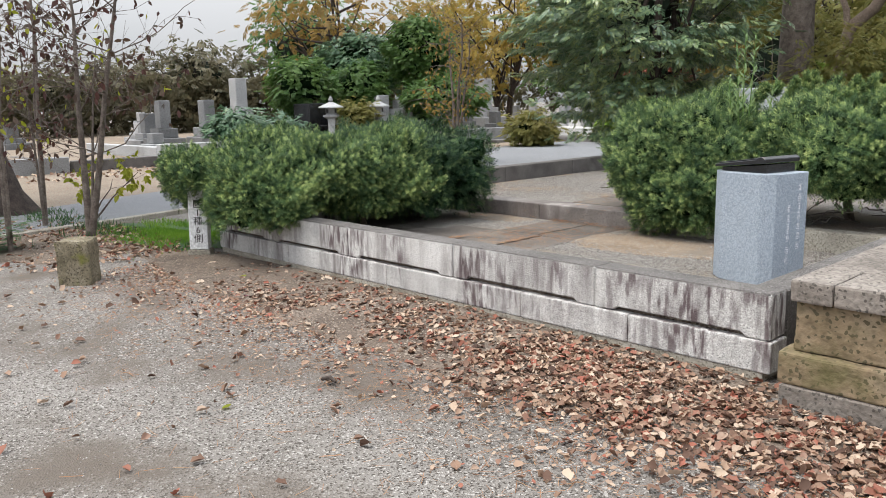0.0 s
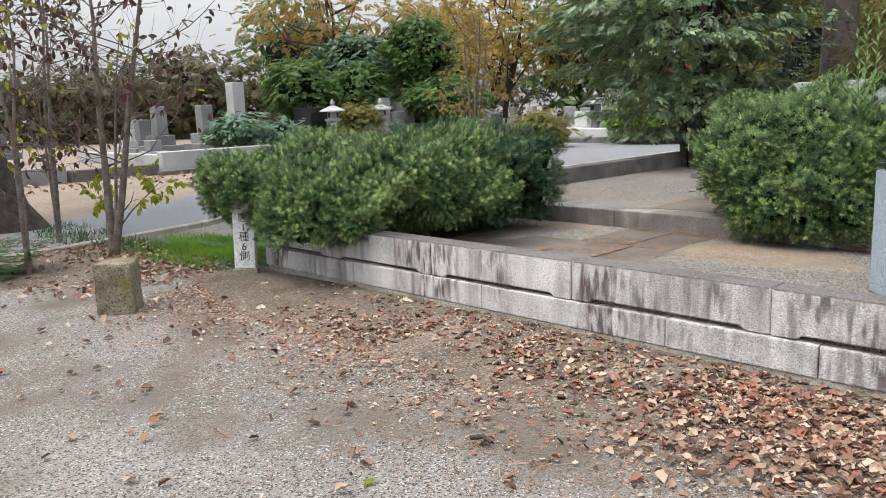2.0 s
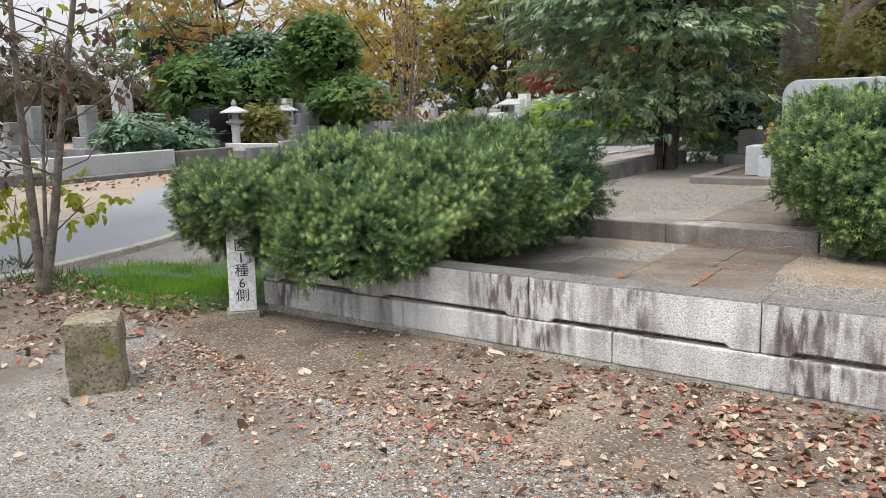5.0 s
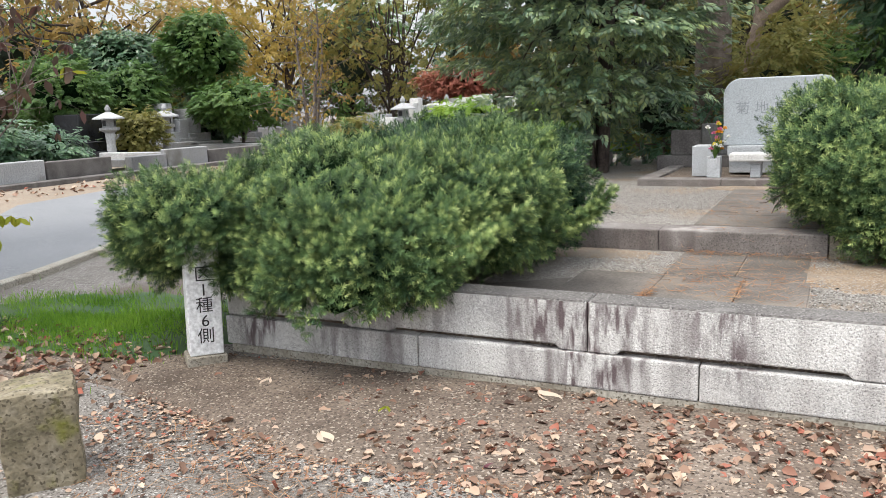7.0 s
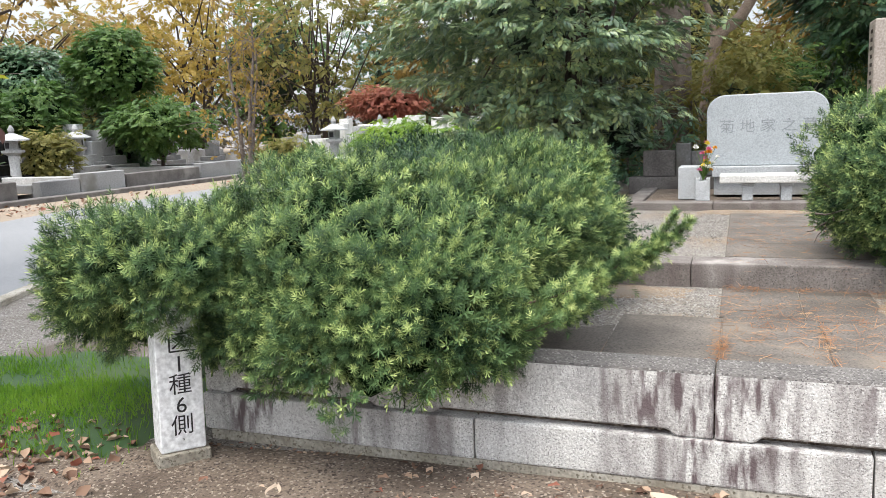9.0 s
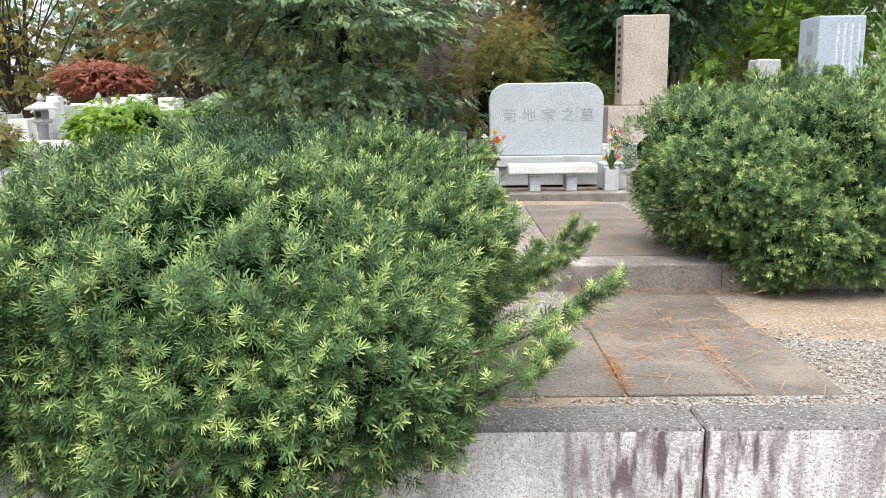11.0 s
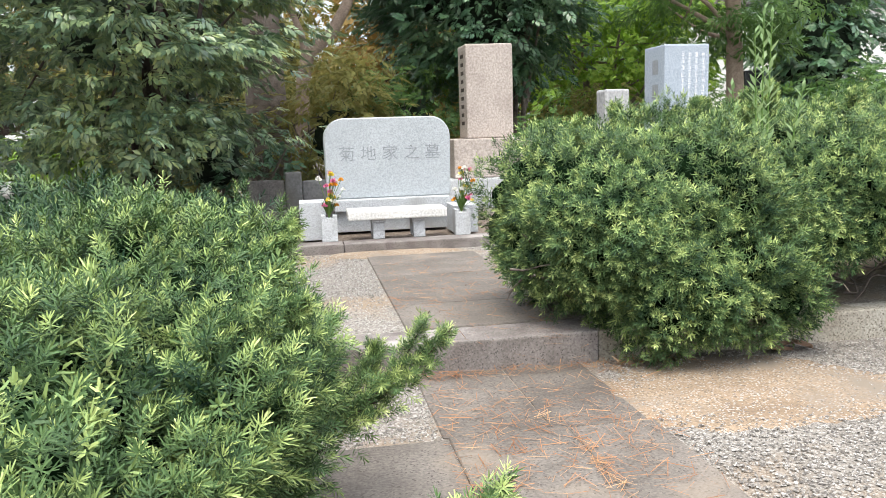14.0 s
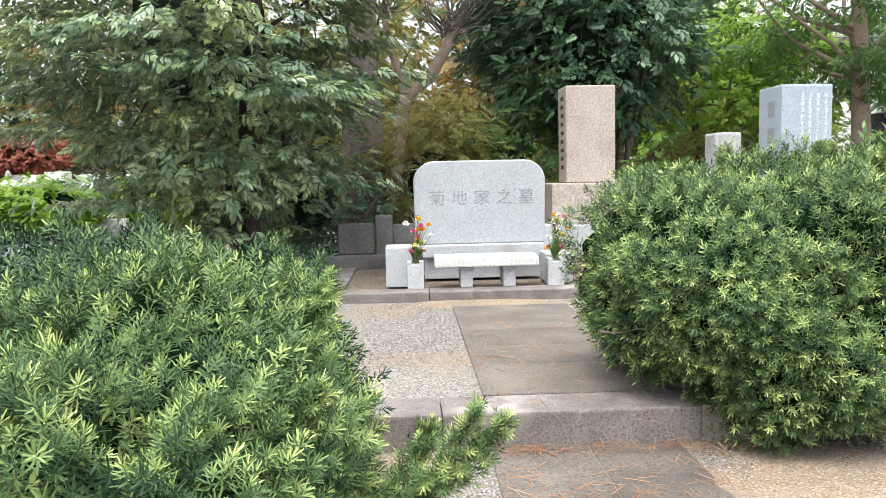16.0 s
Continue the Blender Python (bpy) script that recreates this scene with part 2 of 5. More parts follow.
M["soil"] = mat("bare_brown_soil", [(0.088, 0.066, 0.050), (0.140, 0.108, 0.084), (0.20, 0.160, 0.128)], 2.0, 0.95, 1.0, 60, (90, (0.30, 0.255, 0.21), 0.86, (0.060, 0.045, 0.036), 0.84))
M["verge"] = mat("sandy_verge", [(0.205, 0.165, 0.125), (0.275, 0.23, 0.18)], 0.8, 0.95, 0.5, 40, (40, (0.20, 0.12, 0.075), 0.88))
M["asphalt"] = mat("pale_asphalt", [(0.165, 0.172, 0.185), (0.205, 0.212, 0.225)], 0.7, 0.9, 0.4, 110, (140, (0.27, 0.275, 0.28), 0.82))
M["bark_grey"] = mat("grey_brown_bark", [(0.085, 0.066, 0.056), (0.145, 0.118, 0.10), (0.20, 0.17, 0.15)], 9, 0.95, 1.0, 45)
M["bark_dark"] = mat("dark_bark", [(0.028, 0.021, 0.018), (0.055, 0.042, 0.036), (0.085, 0.066, 0.056)], 9, 0.95, 1.0, 40)
M["bark_pale"] = mat("pale_tan_bark", [(0.21, 0.155, 0.12), (0.31, 0.24, 0.19)], 7, 0.9, 0.6, 40)
M["twig"] = mat("yew_twig", [(0.07, 0.05, 0.038), (0.13, 0.098, 0.075)], 12, 0.95, 0.5, 60)
M["sign_white"] = mat("white_sign_paint", [(0.74, 0.75, 0.76), (0.80, 0.81, 0.82)], 3.0, 0.55, 0.05, 40, stain=((0.50, 0.49, 0.46), 4.0, 0.68))
M["ink"] = mat("black_lettering", [(0.010, 0.010, 0.012), (0.018, 0.018, 0.02)], 20, 0.5, 0.0, 60)
M["carved"] = mat("carved_grey_lettering", [(0.22, 0.24, 0.255), (0.28, 0.30, 0.315)], 20, 0.8, 0.0, 60)
M["white_ink"] = mat("white_lettering", [(0.76, 0.77, 0.78), (0.82, 0.83, 0.84)], 20, 0.6, 0.0, 60)
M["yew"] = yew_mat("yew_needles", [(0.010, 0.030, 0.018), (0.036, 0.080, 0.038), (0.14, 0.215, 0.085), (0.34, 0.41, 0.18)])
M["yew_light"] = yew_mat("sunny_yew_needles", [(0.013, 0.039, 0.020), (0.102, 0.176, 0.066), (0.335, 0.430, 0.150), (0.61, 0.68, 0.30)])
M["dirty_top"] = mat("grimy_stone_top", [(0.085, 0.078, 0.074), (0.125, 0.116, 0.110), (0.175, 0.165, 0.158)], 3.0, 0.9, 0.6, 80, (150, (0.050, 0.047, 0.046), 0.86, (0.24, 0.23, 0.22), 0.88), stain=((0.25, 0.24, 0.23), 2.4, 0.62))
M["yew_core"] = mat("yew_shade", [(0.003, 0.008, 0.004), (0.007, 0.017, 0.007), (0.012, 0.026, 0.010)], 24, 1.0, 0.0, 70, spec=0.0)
M["oak"] = leaf_mat("evergreen_leaves", [(0.052, 0.105, 0.066), (0.115, 0.195, 0.108), (0.25, 0.33, 0.155), (0.48, 0.54, 0.20)], 0.28, 0.14, 0.7, 1.2)
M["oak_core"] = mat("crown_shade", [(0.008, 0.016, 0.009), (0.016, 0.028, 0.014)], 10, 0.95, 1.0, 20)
M["camellia"] = leaf_mat("dark_glossy_leaves", [(0.042, 0.095, 0.057), (0.076, 0.158, 0.082), (0.145, 0.235, 0.108)], 0.34, 0.2, 0.55, 1.2)
M["lime"] = leaf_mat("lime_green_leaves", [(0.09, 0.19, 0.022), (0.18, 0.31, 0.035), (0.30, 0.42, 0.06)], 0.5, 0.5, 0.35, 1.0)
M["midgreen"] = leaf_mat("green_leaves", [(0.045, 0.105, 0.030), (0.085, 0.165, 0.042), (0.16, 0.25, 0.06)], 0.5, 0.42, 0.35, 0.8)
M["golden"] = leaf_mat("autumn_leaves_gold", [(0.20, 0.17, 0.045), (0.33, 0.24, 0.055), (0.42, 0.30, 0.07), (0.22, 0.22, 0.055)], 0.55, 0.5, 0.3, 0.25)
M["thicket"] = leaf_mat("grey_brown_thicket", [(0.060, 0.062, 0.038), (0.115, 0.105, 0.062), (0.16, 0.14, 0.085), (0.075, 0.098, 0.05)], 0.6, 0.35, 0.3, 0.3)
M["bronze"] = leaf_mat("autumn_leaves_bronze", [(0.14, 0.12, 0.045), (0.25, 0.175, 0.055), (0.33, 0.21, 0.065), (0.17, 0.17, 0.05)], 0.55, 0.5, 0.3, 0.25)
M["red"] = leaf_mat("autumn_leaves_red", [(0.20, 0.060, 0.045), (0.31, 0.105, 0.070), (0.32, 0.16, 0.085)], 0.55, 0.45, 0.3, 0.5)
M["olive"] = leaf_mat("olive_brown_leaves", [(0.125, 0.14, 0.045), (0.21, 0.205, 0.062), (0.29, 0.24, 0.075)], 0.55, 0.52, 0.3, 0.6)
M["purple"] = leaf_mat("fading_purple_leaves", [(0.055, 0.028, 0.028), (0.11, 0.05, 0.042), (0.085, 0.065, 0.05), (0.17, 0.10, 0.06)], 0.55, 0.35, 0.3, 1.0)
M["yellow_leaf"] = leaf_mat("yellow_green_leaves", [(0.16, 0.20, 0.02), (0.30, 0.33, 0.03), (0.38, 0.36, 0.05)], 0.5, 0.5, 0.3, 1.0)
M["pale_leaf"] = leaf_mat("pale_green_leaves", [(0.13, 0.22, 0.085), (0.20, 0.31, 0.13), (0.31, 0.41, 0.20)], 0.5, 0.4, 0.35, 2.0)
M["grass"] = leaf_mat("fresh_grass", [(0.10, 0.22, 0.025), (0.18, 0.35, 0.04), (0.27, 0.44, 0.06)], 0.6, 0.4, 0.2, 2.0)
M["weed"] = leaf_mat("weed_leaves", [(0.035, 0.085, 0.04), (0.07, 0.14, 0.06), (0.11, 0.17, 0.07)], 0.6, 0.4, 0.2, 2.0)
M["dead"] = leaf_mat("dead_leaves", [(0.075, 0.044, 0.033), (0.155, 0.090, 0.064), (0.27, 0.170, 0.118), (0.40, 0.28, 0.20), (0.55, 0.44, 0.34), (0.24, 0.130, 0.092), (0.34, 0.12, 0.082)], 0.75, 0.12, 0.3, 3.0, 1.0)
M["straw"] = leaf_mat("fallen_pine_needles", [(0.20, 0.085, 0.040), (0.34, 0.17, 0.085), (0.46, 0.30, 0.17)], 0.8, 0.1, 0.2, 6.0)
M["petal_orange"] = mat("orange_petals", [(0.62, 0.26, 0.02), (0.70, 0.36, 0.04)], 40, 0.6, 0.1)
M["petal_pink"] = mat("pink_petals", [(0.60, 0.10, 0.24), (0.68, 0.25, 0.38)], 40, 0.6, 0.1)
M["petal_white"] = mat("white_petals", [(0.75, 0.75, 0.70), (0.82, 0.82, 0.78)], 40, 0.6, 0.1)
M["petal_yellow"] = mat("yellow_petals", [(0.66, 0.52, 0.05), (0.74, 0.62, 0.10)], 40, 0.6, 0.1)
M["stalk"] = mat("green_stalks", [(0.07, 0.15, 0.03), (0.14, 0.24, 0.05)], 20, 0.6, 0.1)
M["wall_white"] = mat("white_house_wall", [(0.72, 0.72, 0.71), (0.78, 0.78, 0.77)], 1.0, 0.8, 0.1)
M["roof_red"] = mat("red_roof_sheet", [(0.30, 0.08, 0.05), (0.36, 0.11, 0.07)], 2.0, 0.7, 0.2)
M["grey_tomb"] = mat("grey_tombstone", [(0.11, 0.113, 0.117), (0.18, 0.183, 0.187), (0.25, 0.25, 0.25)], 0.6, 0.7, 0.3, 30, per_piece=0.3, stain=((0.09, 0.085, 0.075), 0.9, 0.56))
M["pale_tomb"] = mat("pale_tombstone", [(0.27, 0.275, 0.28), (0.38, 0.385, 0.39)], 0.8, 0.65, 0.3, 30, per_piece=0.25, stain=((0.18, 0.175, 0.16), 1.0, 0.56))

# ---------------------------------------------------------------- tools
rng = np.random.default_rng(7)


def thing(name, place, label, category, group="", kind="", turn=0.0):
    ob = new(name)
    ob.matrix_world = pose(*place, 0, 0, turn)
    ob.empty_display_size = 0.2
    return tagged(ob, label, category, group, kind)


def link_mesh(name, me, material, parent=None, label="", smooth=False, place=None):
    if not me.materials:
        me.materials.append(material)
    if smooth:
        me.shade_smooth()
    ob = new(name, me)
    if parent:
        ob.parent = parent
    if place is not None:
        ob.matrix_basis = place
    if label:
        ob["label"] = label
    return ob


def part(name, bm, material, parent=None, label="", smooth=False, place=None):
    """One bmesh as one mesh object under a thing or a part."""
    me = bpy.data.meshes.new(name)
    bm.to_mesh(me)
    bm.free()
    return link_mesh(name, me, material, parent, label, smooth, place)


def box(x0, x1, y0, y1, z0, z1, bevel=0.008, seg=1, rough=0.0, cuts=0):
    """A worked block with rounded edges, and a hewn surface where rough is set."""
    bm = bmesh.new()
    bmesh.ops.create_cube(bm, size=1.0)
    for v in bm.verts:
        v.co = Vector((x0 + (v.co.x + 0.5) * (x1 - x0), y0 + (v.co.y + 0.5) * (y1 - y0), z0 + (v.co.z + 0.5) * (z1 - z0)))
    if bevel:
        bmesh.ops.bevel(bm, geom=bm.edges[:], offset=bevel, segments=seg, affect="EDGES", profile=0.6)
    if cuts:
        bmesh.ops.subdivide_edges(bm, edges=bm.edges[:], cuts=cuts, use_grid_fill=True)
    if rough:
        for v in bm.verts:
            v.co += rough * noise.noise_vector(v.co * 9.0)
    return bm


def profile(points, axis, a, b, bevel=0.006):
    """Extrudes a closed outline between a and b along an axis: 'x' takes (y, z) points, 'y' takes (x, z) points, 'z' takes (x, y)."""
    bm = bmesh.new()
    put = {"x": lambda p, d: (d, p[0], p[1]), "y": lambda p, d: (p[0], d, p[1]), "z": lambda p, d: (p[0], p[1], d)}[axis]
    f = bm.faces.new([bm.verts.new(put(p, a)) for p in points])
    g = bmesh.ops.extrude_face_region(bm, geom=[f])
    bmesh.ops.translate(bm, verts=[v for v in g["geom"] if isinstance(v, bmesh.types.BMVert)], vec=Vector(put((0, 0), b)) - Vector(put((0, 0), a)))
    bmesh.ops.recalc_face_normals(bm, faces=bm.faces[:])
    if bevel:
        bmesh.ops.bevel(bm, geom=[e for e in bm.edges if e.calc_face_angle(0) > 0.5], offset=bevel, segments=1, affect="EDGES")
    return bm


def np_mesh(name, verts, faces):
    """A mesh from arrays; all faces have the same number of corners."""
    me = bpy.data.meshes.new(name)
    k = faces.shape[1]
    me.vertices.add(len(verts))
    me.vertices.foreach_set("co", np.ascontiguousarray(verts, dtype=np.float32).ravel())
    me.loops.add(faces.size)
    me.loops.foreach_set("vertex_index", np.ascontiguousarray(faces, dtype=np.int32).ravel())
    me.polygons.add(len(faces))
    me.polygons.foreach_set("loop_start", np.arange(0, faces.size, k, dtype=np.int32))
    me.update(calc_edges=True)
    return me


def frames_for(axis, spin=None):
    """Turns that carry z onto each axis, with a free spin about it."""
    axis = axis / np.linalg.norm(axis, axis=1, keepdims=True)
    n = len(axis)
    ref = rng.normal(size=(n, 3)) if spin is None else np.broadcast_to(np.asarray(spin, float), (n, 3))
    u = np.cross(ref, axis)
    u /= np.linalg.norm(u, axis=1, keepdims=True) + 1e-9
    v = np.cross(axis, u)
    return np.stack([u, v, axis], axis=2)


def scatter(tv, tf, pos, rot, size):
    """Many copies of a small shape as one pair of arrays."""
    size = np.broadcast_to(np.asarray(size, float), (len(pos),))
    v = np.einsum("nij,kj->nki", rot, tv) * size[:, None, None] + pos[:, None, :]
    f = tf[None] + (np.arange(len(pos)) * len(tv))[:, None, None]
    return v.reshape(-1, 3), f.reshape(-1, tf.shape[1])


def tube(points, radii, sides=7):
    """A tapered, bent limb as rings of quads."""
    p = np.asarray(points, float)
    d = np.gradient(p, axis=0)
    d /= np.linalg.norm(d, axis=1, keepdims=True) + 1e-9
    ref = np.array([0.31, 0.95, 0.05]) if abs(d[0][2]) > 0.5 else np.array([0.0, 0.1, 1.0])
    u = np.cross(d, ref)
    u /= np.linalg.norm(u, axis=1, keepdims=True) + 1e-9
    w = np.cross(d, u)
    a = np.arange(sides) / sides * 2 * np.pi
    ring = np.cos(a)[None, :, None] * u[:, None] + np.sin(a)[None, :, None] * w[:, None]
    v = (p[:, None] + ring * np.asarray(radii, float)[:, None, None]).reshape(-1, 3)
    i, j = np.meshgrid(np.arange(len(p) - 1), np.arange(sides), indexing="ij")
    k = (j + 1) % sides
    f = np.stack([i * sides + j, i * sides + k, (i + 1) * sides + k, (i + 1) * sides + j], axis=-1).reshape(-1, 4)
    return v, f


def join(pieces):
    vs, fs, base = [], [], 0
    for v, f in pieces:
        vs.append(v)
        fs.append(f + base)
        base += len(v)
    return np.concatenate(vs), np.concatenate(fs)


def sprig_shape(needles=26, length=0.42, width=0.062, lean=82, start=0.10):
    """A yew shoot one unit long: flat blunt needles set spirally round it, opening to a star at the tip."""
    v, f = [], []
    for i in range(needles):
        u = i / (needles - 1)
        h = start + (1 - start) * u ** 0.6
        a = i * 2.39996
        tilt = radians(lean - 22 * u - 38 * max(0.0, u - 0.72) / 0.28)
        out = np.array([math.cos(a) * math.sin(tilt), math.sin(a) * math.sin(tilt), math.cos(tilt)])
        side = np.array([-math.sin(a), math.cos(a), 0.0])
        b = np.array([0, 0, h * 0.75])
        n = length * (1.0 - 0.25 * u) * (0.9 + 0.2 * math.sin(i * 3.7))
        k = len(v)
        w = width / 2
        curl = np.array([0, 0, 0.10 * n])
        v += [b - side * w * 0.7, b + out * n * 0.96 + curl - side * w * 0.75, b + out * n + curl + side * w * 0.35, b + out * n * 0.4 + side * w]
        f.append([k, k + 1, k + 2, k + 3])
    return np.array(v), np.array(f)


def sprig_tone(needles, n, r, start=0.0):
    """How pale each needle is, corner by corner: shoots differ, and each is palest at its tip."""
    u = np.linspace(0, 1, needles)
    paleness = r.random(n) ** 1.7
    tone = start + 0.11 + 0.52 * paleness[:, None] + (0.10 + 0.30 * paleness[:, None]) * (u[None] ** 2 - 0.35) + r.normal(0, 0.05, (n, needles))
    return np.repeat(np.clip(tone, 0, 1).ravel(), 4).astype(np.float32)


def spray_shape(count=8, width=0.34, fold=True, droop=0.22):
    """A leafy twig in units of one leaf: leaves set alternately along z, lying flat, with y up."""
    v, f = [], []
    for i in range(count):
        u = i / (count - 1)
        sg = 1 if i % 2 else -1
        a = radians(58 - 46 * u + 9 * math.sin(i * 5.1)) * sg
        lift = 0.16 * math.sin(i * 2.7)
        out = np.array([math.sin(a), lift - droop * 0.5, math.cos(a)])
        out /= np.linalg.norm(out)
        side = np.cross(np.array([0.12 * sg, 1.0, 0]), out)
        side /= np.linalg.norm(side)
        b = np.array([0, -0.10 * u * u, 1.35 * u])
        ln = 1.0 - 0.25 * abs(u - 0.4) + 0.12 * math.sin(i * 3.3)
        mid = b + out * ln * 0.52
        tip = b + out * ln - np.array([0, droop * 0.5, 0])
        up = np.array([0, 0.05, 0])
        k = len(v)
        if fold:
            v += [b, mid - side * width / 2 + up, tip, mid, mid + side * width / 2 + up]
            f += [[k, k + 1, k + 2, k + 3], [k, k + 3, k + 2, k + 4]]
        else:
            v += [b, mid - side * width / 2, tip, mid + side * width / 2]
            f.append([k, k + 1, k + 2, k + 3])
    return np.array(v), np.array(f)


def leaves_shape(count=7, length=1.0, width=0.34, lean=70, droop=0.25):
    """A whorl of leaves, each folded along its middle, radiating from a twig's end along z."""
    v, f = [], []
    for i in range(count):
        a = i * 2.39996
        t = radians(lean * (0.65 + 0.5 * (i % 3) / 2))
        out = np.array([math.cos(a) * math.sin(t), math.sin(a) * math.sin(t), math.cos(t)])
        side = np.array([-math.sin(a), math.cos(a), 0.0])
        up = np.cross(side, out)
        b = out * 0.12
        mid = b + out * length * 0.5 + up * 0.05
        tip = b + out * length - np.array([0, 0, droop])
        k = len(v)
        v += [b, mid - side * width / 2 - up * 0.05, tip, mid, mid + side * width / 2 - up * 0.05]
        f += [[k, k + 1, k + 2, k + 3], [k, k + 3, k + 2, k + 4]]
    return np.array(v), np.array(f)


def lumps(p, scale, seed):
    """Smooth pseudo-random bumps over space, -1 to 1."""
    r = np.random.default_rng(seed)
    out = np.zeros(len(p))
    for i in range(5):
        k = r.normal(size=3)
        k *= scale * (1 + 0.5 * i) / np.linalg.norm(k)
        out += np.sin(p @ k + r.uniform(0, 6.28)) / (1 + 0.35 * i)
    return out / 2.4

# ---------------------------------------------------------------- ground and setting
T1, T2, PLAT = 0.19, 0.375, 0.465
FRONT = 3.55


def sheet(name, xs, ys, z, material, label, category, wave=0.012, parent=None, freq=1.7):
    gx, gy = np.meshgrid(xs, ys, indexing="ij")
    p = np.stack([gx.ravel(), gy.ravel(), np.zeros(gx.size)], axis=1)
    p[:, 2] = z + wave * lumps(p, freq, 3)
    i, j = np.meshgrid(np.arange(len(xs) - 1), np.arange(len(ys) - 1), indexing="ij")
    n = len(ys)
    f = np.stack([i * n + j, (i + 1) * n + j, (i + 1) * n + j + 1, i * n + j + 1], axis=-1).reshape(-1, 4)
    ob = link_mesh(name, np_mesh(name, p, f), material, parent, "", True)
    return tagged(ob, label, category, "", "structure")


near_x = np.concatenate([np.linspace(-900, -40, 12), np.linspace(-32, -14, 12), np.linspace(-12, 6, 90), np.linspace(9, 40, 10), np.linspace(80, 900, 8)])
near_y = np.concatenate([np.linspace(-900, -30, 10), np.linspace(-20, -5, 8), np.linspace(-3, 7, 60), np.linspace(8, 40, 16), np.linspace(80, 900, 9)])
sheet("ground", near_x, near_y, -0.03, M["ground"], "grey-brown gravelly trodden ground with scattered grit", "ground", 0.014)


def strip(name, left, right, z, material, label, category):
    """A flat band between two lines of plan points, draped a little above the ground."""
    bm = bmesh.new()
    a = [bm.verts.new((x, y, z)) for x, y in left]
    c = [bm.verts.new((x, y, z)) for x, y in right]
    for i in range(len(a) - 1):
        bm.faces.new((a[i], c[i], c[i + 1], a[i + 1]))
    bmesh.ops.recalc_face_normals(bm, faces=bm.faces[:])
    ob = part(name, bm, material)
    return tagged(ob, label, category, "", "structure")


strip("verge", [(-24, -60), (-22.5, 4), (-22.5, 14), (-23, 22), (-24, 34), (-26, 120)], [(-11.5, -60), (-11.5, 4), (-11.9, 7), (-12.2, 14), (-12.5, 34), (-12.5, 120)], -0.010, M["verge"], "bare sandy verge strewn with leaves beside the lane", "verge")
strip("road", [(-11.2, -60), (-13.2, 2.5), (-14.6, 6.0), (-17.9, 9.4), (-18.7, 13), (-19.6, 30), (-22, 120)], [(-6.4, -60), (-10.8, 3.3), (-11.15, 4.7), (-11.85, 6.4), (-12.2, 14), (-12.6, 30), (-14, 120)], -0.004, M["asphalt"], "pale grey asphalt lane between the plots", "road")

edge = thing("road_edging", (0, 0, 0), "thin pale concrete edging along the lane", "kerb", "", "structure")
edge_line = [(-10.2, 0.0), (-10.8, 3.3), (-11.15, 4.7), (-11.85, 6.4), (-12.1, 10.0), (-12.2, 14.0), (-12.4, 22.0)]
for (ax_, ay_), (bx_, by_) in zip(edge_line, edge_line[1:]):
    ln = math.hypot(bx_ - ax_, by_ - ay_)
    part("edging_stone", box(-0.07, 0.07, 0.003, ln - 0.003, -0.15, 0.035, 0.012), M["concrete"], edge, place=pose(ax_, ay_, 0, 0, 0, math.degrees(math.atan2(by_ - ay_, bx_ - ax_)) - 90))


def soil_patch(name, cx, cy, rx, ry, z, material, label, seed, height=0.012):
    """A low irregular mound of bare soil or turf whose rim runs out to nothing."""
    n, rings = 120, 9
    a = np.arange(n) / n * 2 * np.pi
    edge = 1 + 0.20 * lumps(np.stack([np.cos(a), np.sin(a), 0 * a], 1), 3.0, seed) + 0.10 * lumps(np.stack([np.cos(a), np.sin(a), 0 * a], 1), 14.0, seed)
    v = [np.array([[cx, cy, z + height]])]
    for k in range(1, rings + 1):
        s = k / rings
        x, y = cx + rx * s * edge * np.cos(a), cy + ry * s * edge * np.sin(a)
        h = z + height * (1 - s ** 2) + 0.006 * lumps(np.stack([x, y, 0 * x], 1), 6, seed) * (1 - s) - 0.02 * (k == rings)
        v.append(np.stack([x, y, h], 1))
    v = np.concatenate(v)
    bm = bmesh.new()
    bv = [bm.verts.new(p) for p in v]
    for i in range(n):
        bm.faces.new((bv[0], bv[1 + i], bv[1 + (i + 1) % n]))
        for k in range(rings - 1):
            p, q = 1 + k * n, 1 + (k + 1) * n
            bm.faces.new((bv[p + i], bv[q + i], bv[q + (i + 1) % n], bv[p + (i + 1) % n]))
    ob = part(name, bm, material, None, "", True)
    return tagged(ob, label, "ground", "", "structure")


soil_patch("soil_strip", -3.9, 2.95, 4.2, 0.75, -0.016, M["soil"], "damp brown soil under leaves along the wall", 5)
soil_patch("soil_bed", -9.9, 2.6, 2.0, 1.5, -0.022, M["soil"], "leaf-strewn brown soil round the saplings", 9)
soil_patch("turf", -9.1, 3.75, 1.55, 0.95, -0.016, M["weed"], "low green turf between the wall and the lane", 13)

# terraces of the burial plot
sheet("terrace_lower", np.linspace(-7.4, -0.9, 40), np.linspace(3.745, 6.78, 20), T1 - 0.008, M["gravel"], "grey gravel terrace behind the front wall", "terrace", 0.006)
sheet("terrace_upper", np.linspace(-7.6, 1.2, 40), np.linspace(7.0, 16.0, 30), T2 - 0.012, M["gravel"], "pale grey gravel terrace before the gravestone", "terrace", 0.006)
soil_patch("sand_patch", -3.25, 6.05, 1.0, 0.72, T1 - 0.010, M["sand"], "orange sandy soil worn through the gravel", 21, 0.013)
soil_patch("sand_worn", -4.75, 10.35, 0.75, 0.32, T2 - 0.006, M["sand"], "orange sandy soil before the gravestone's kerb", 23, 0.016)
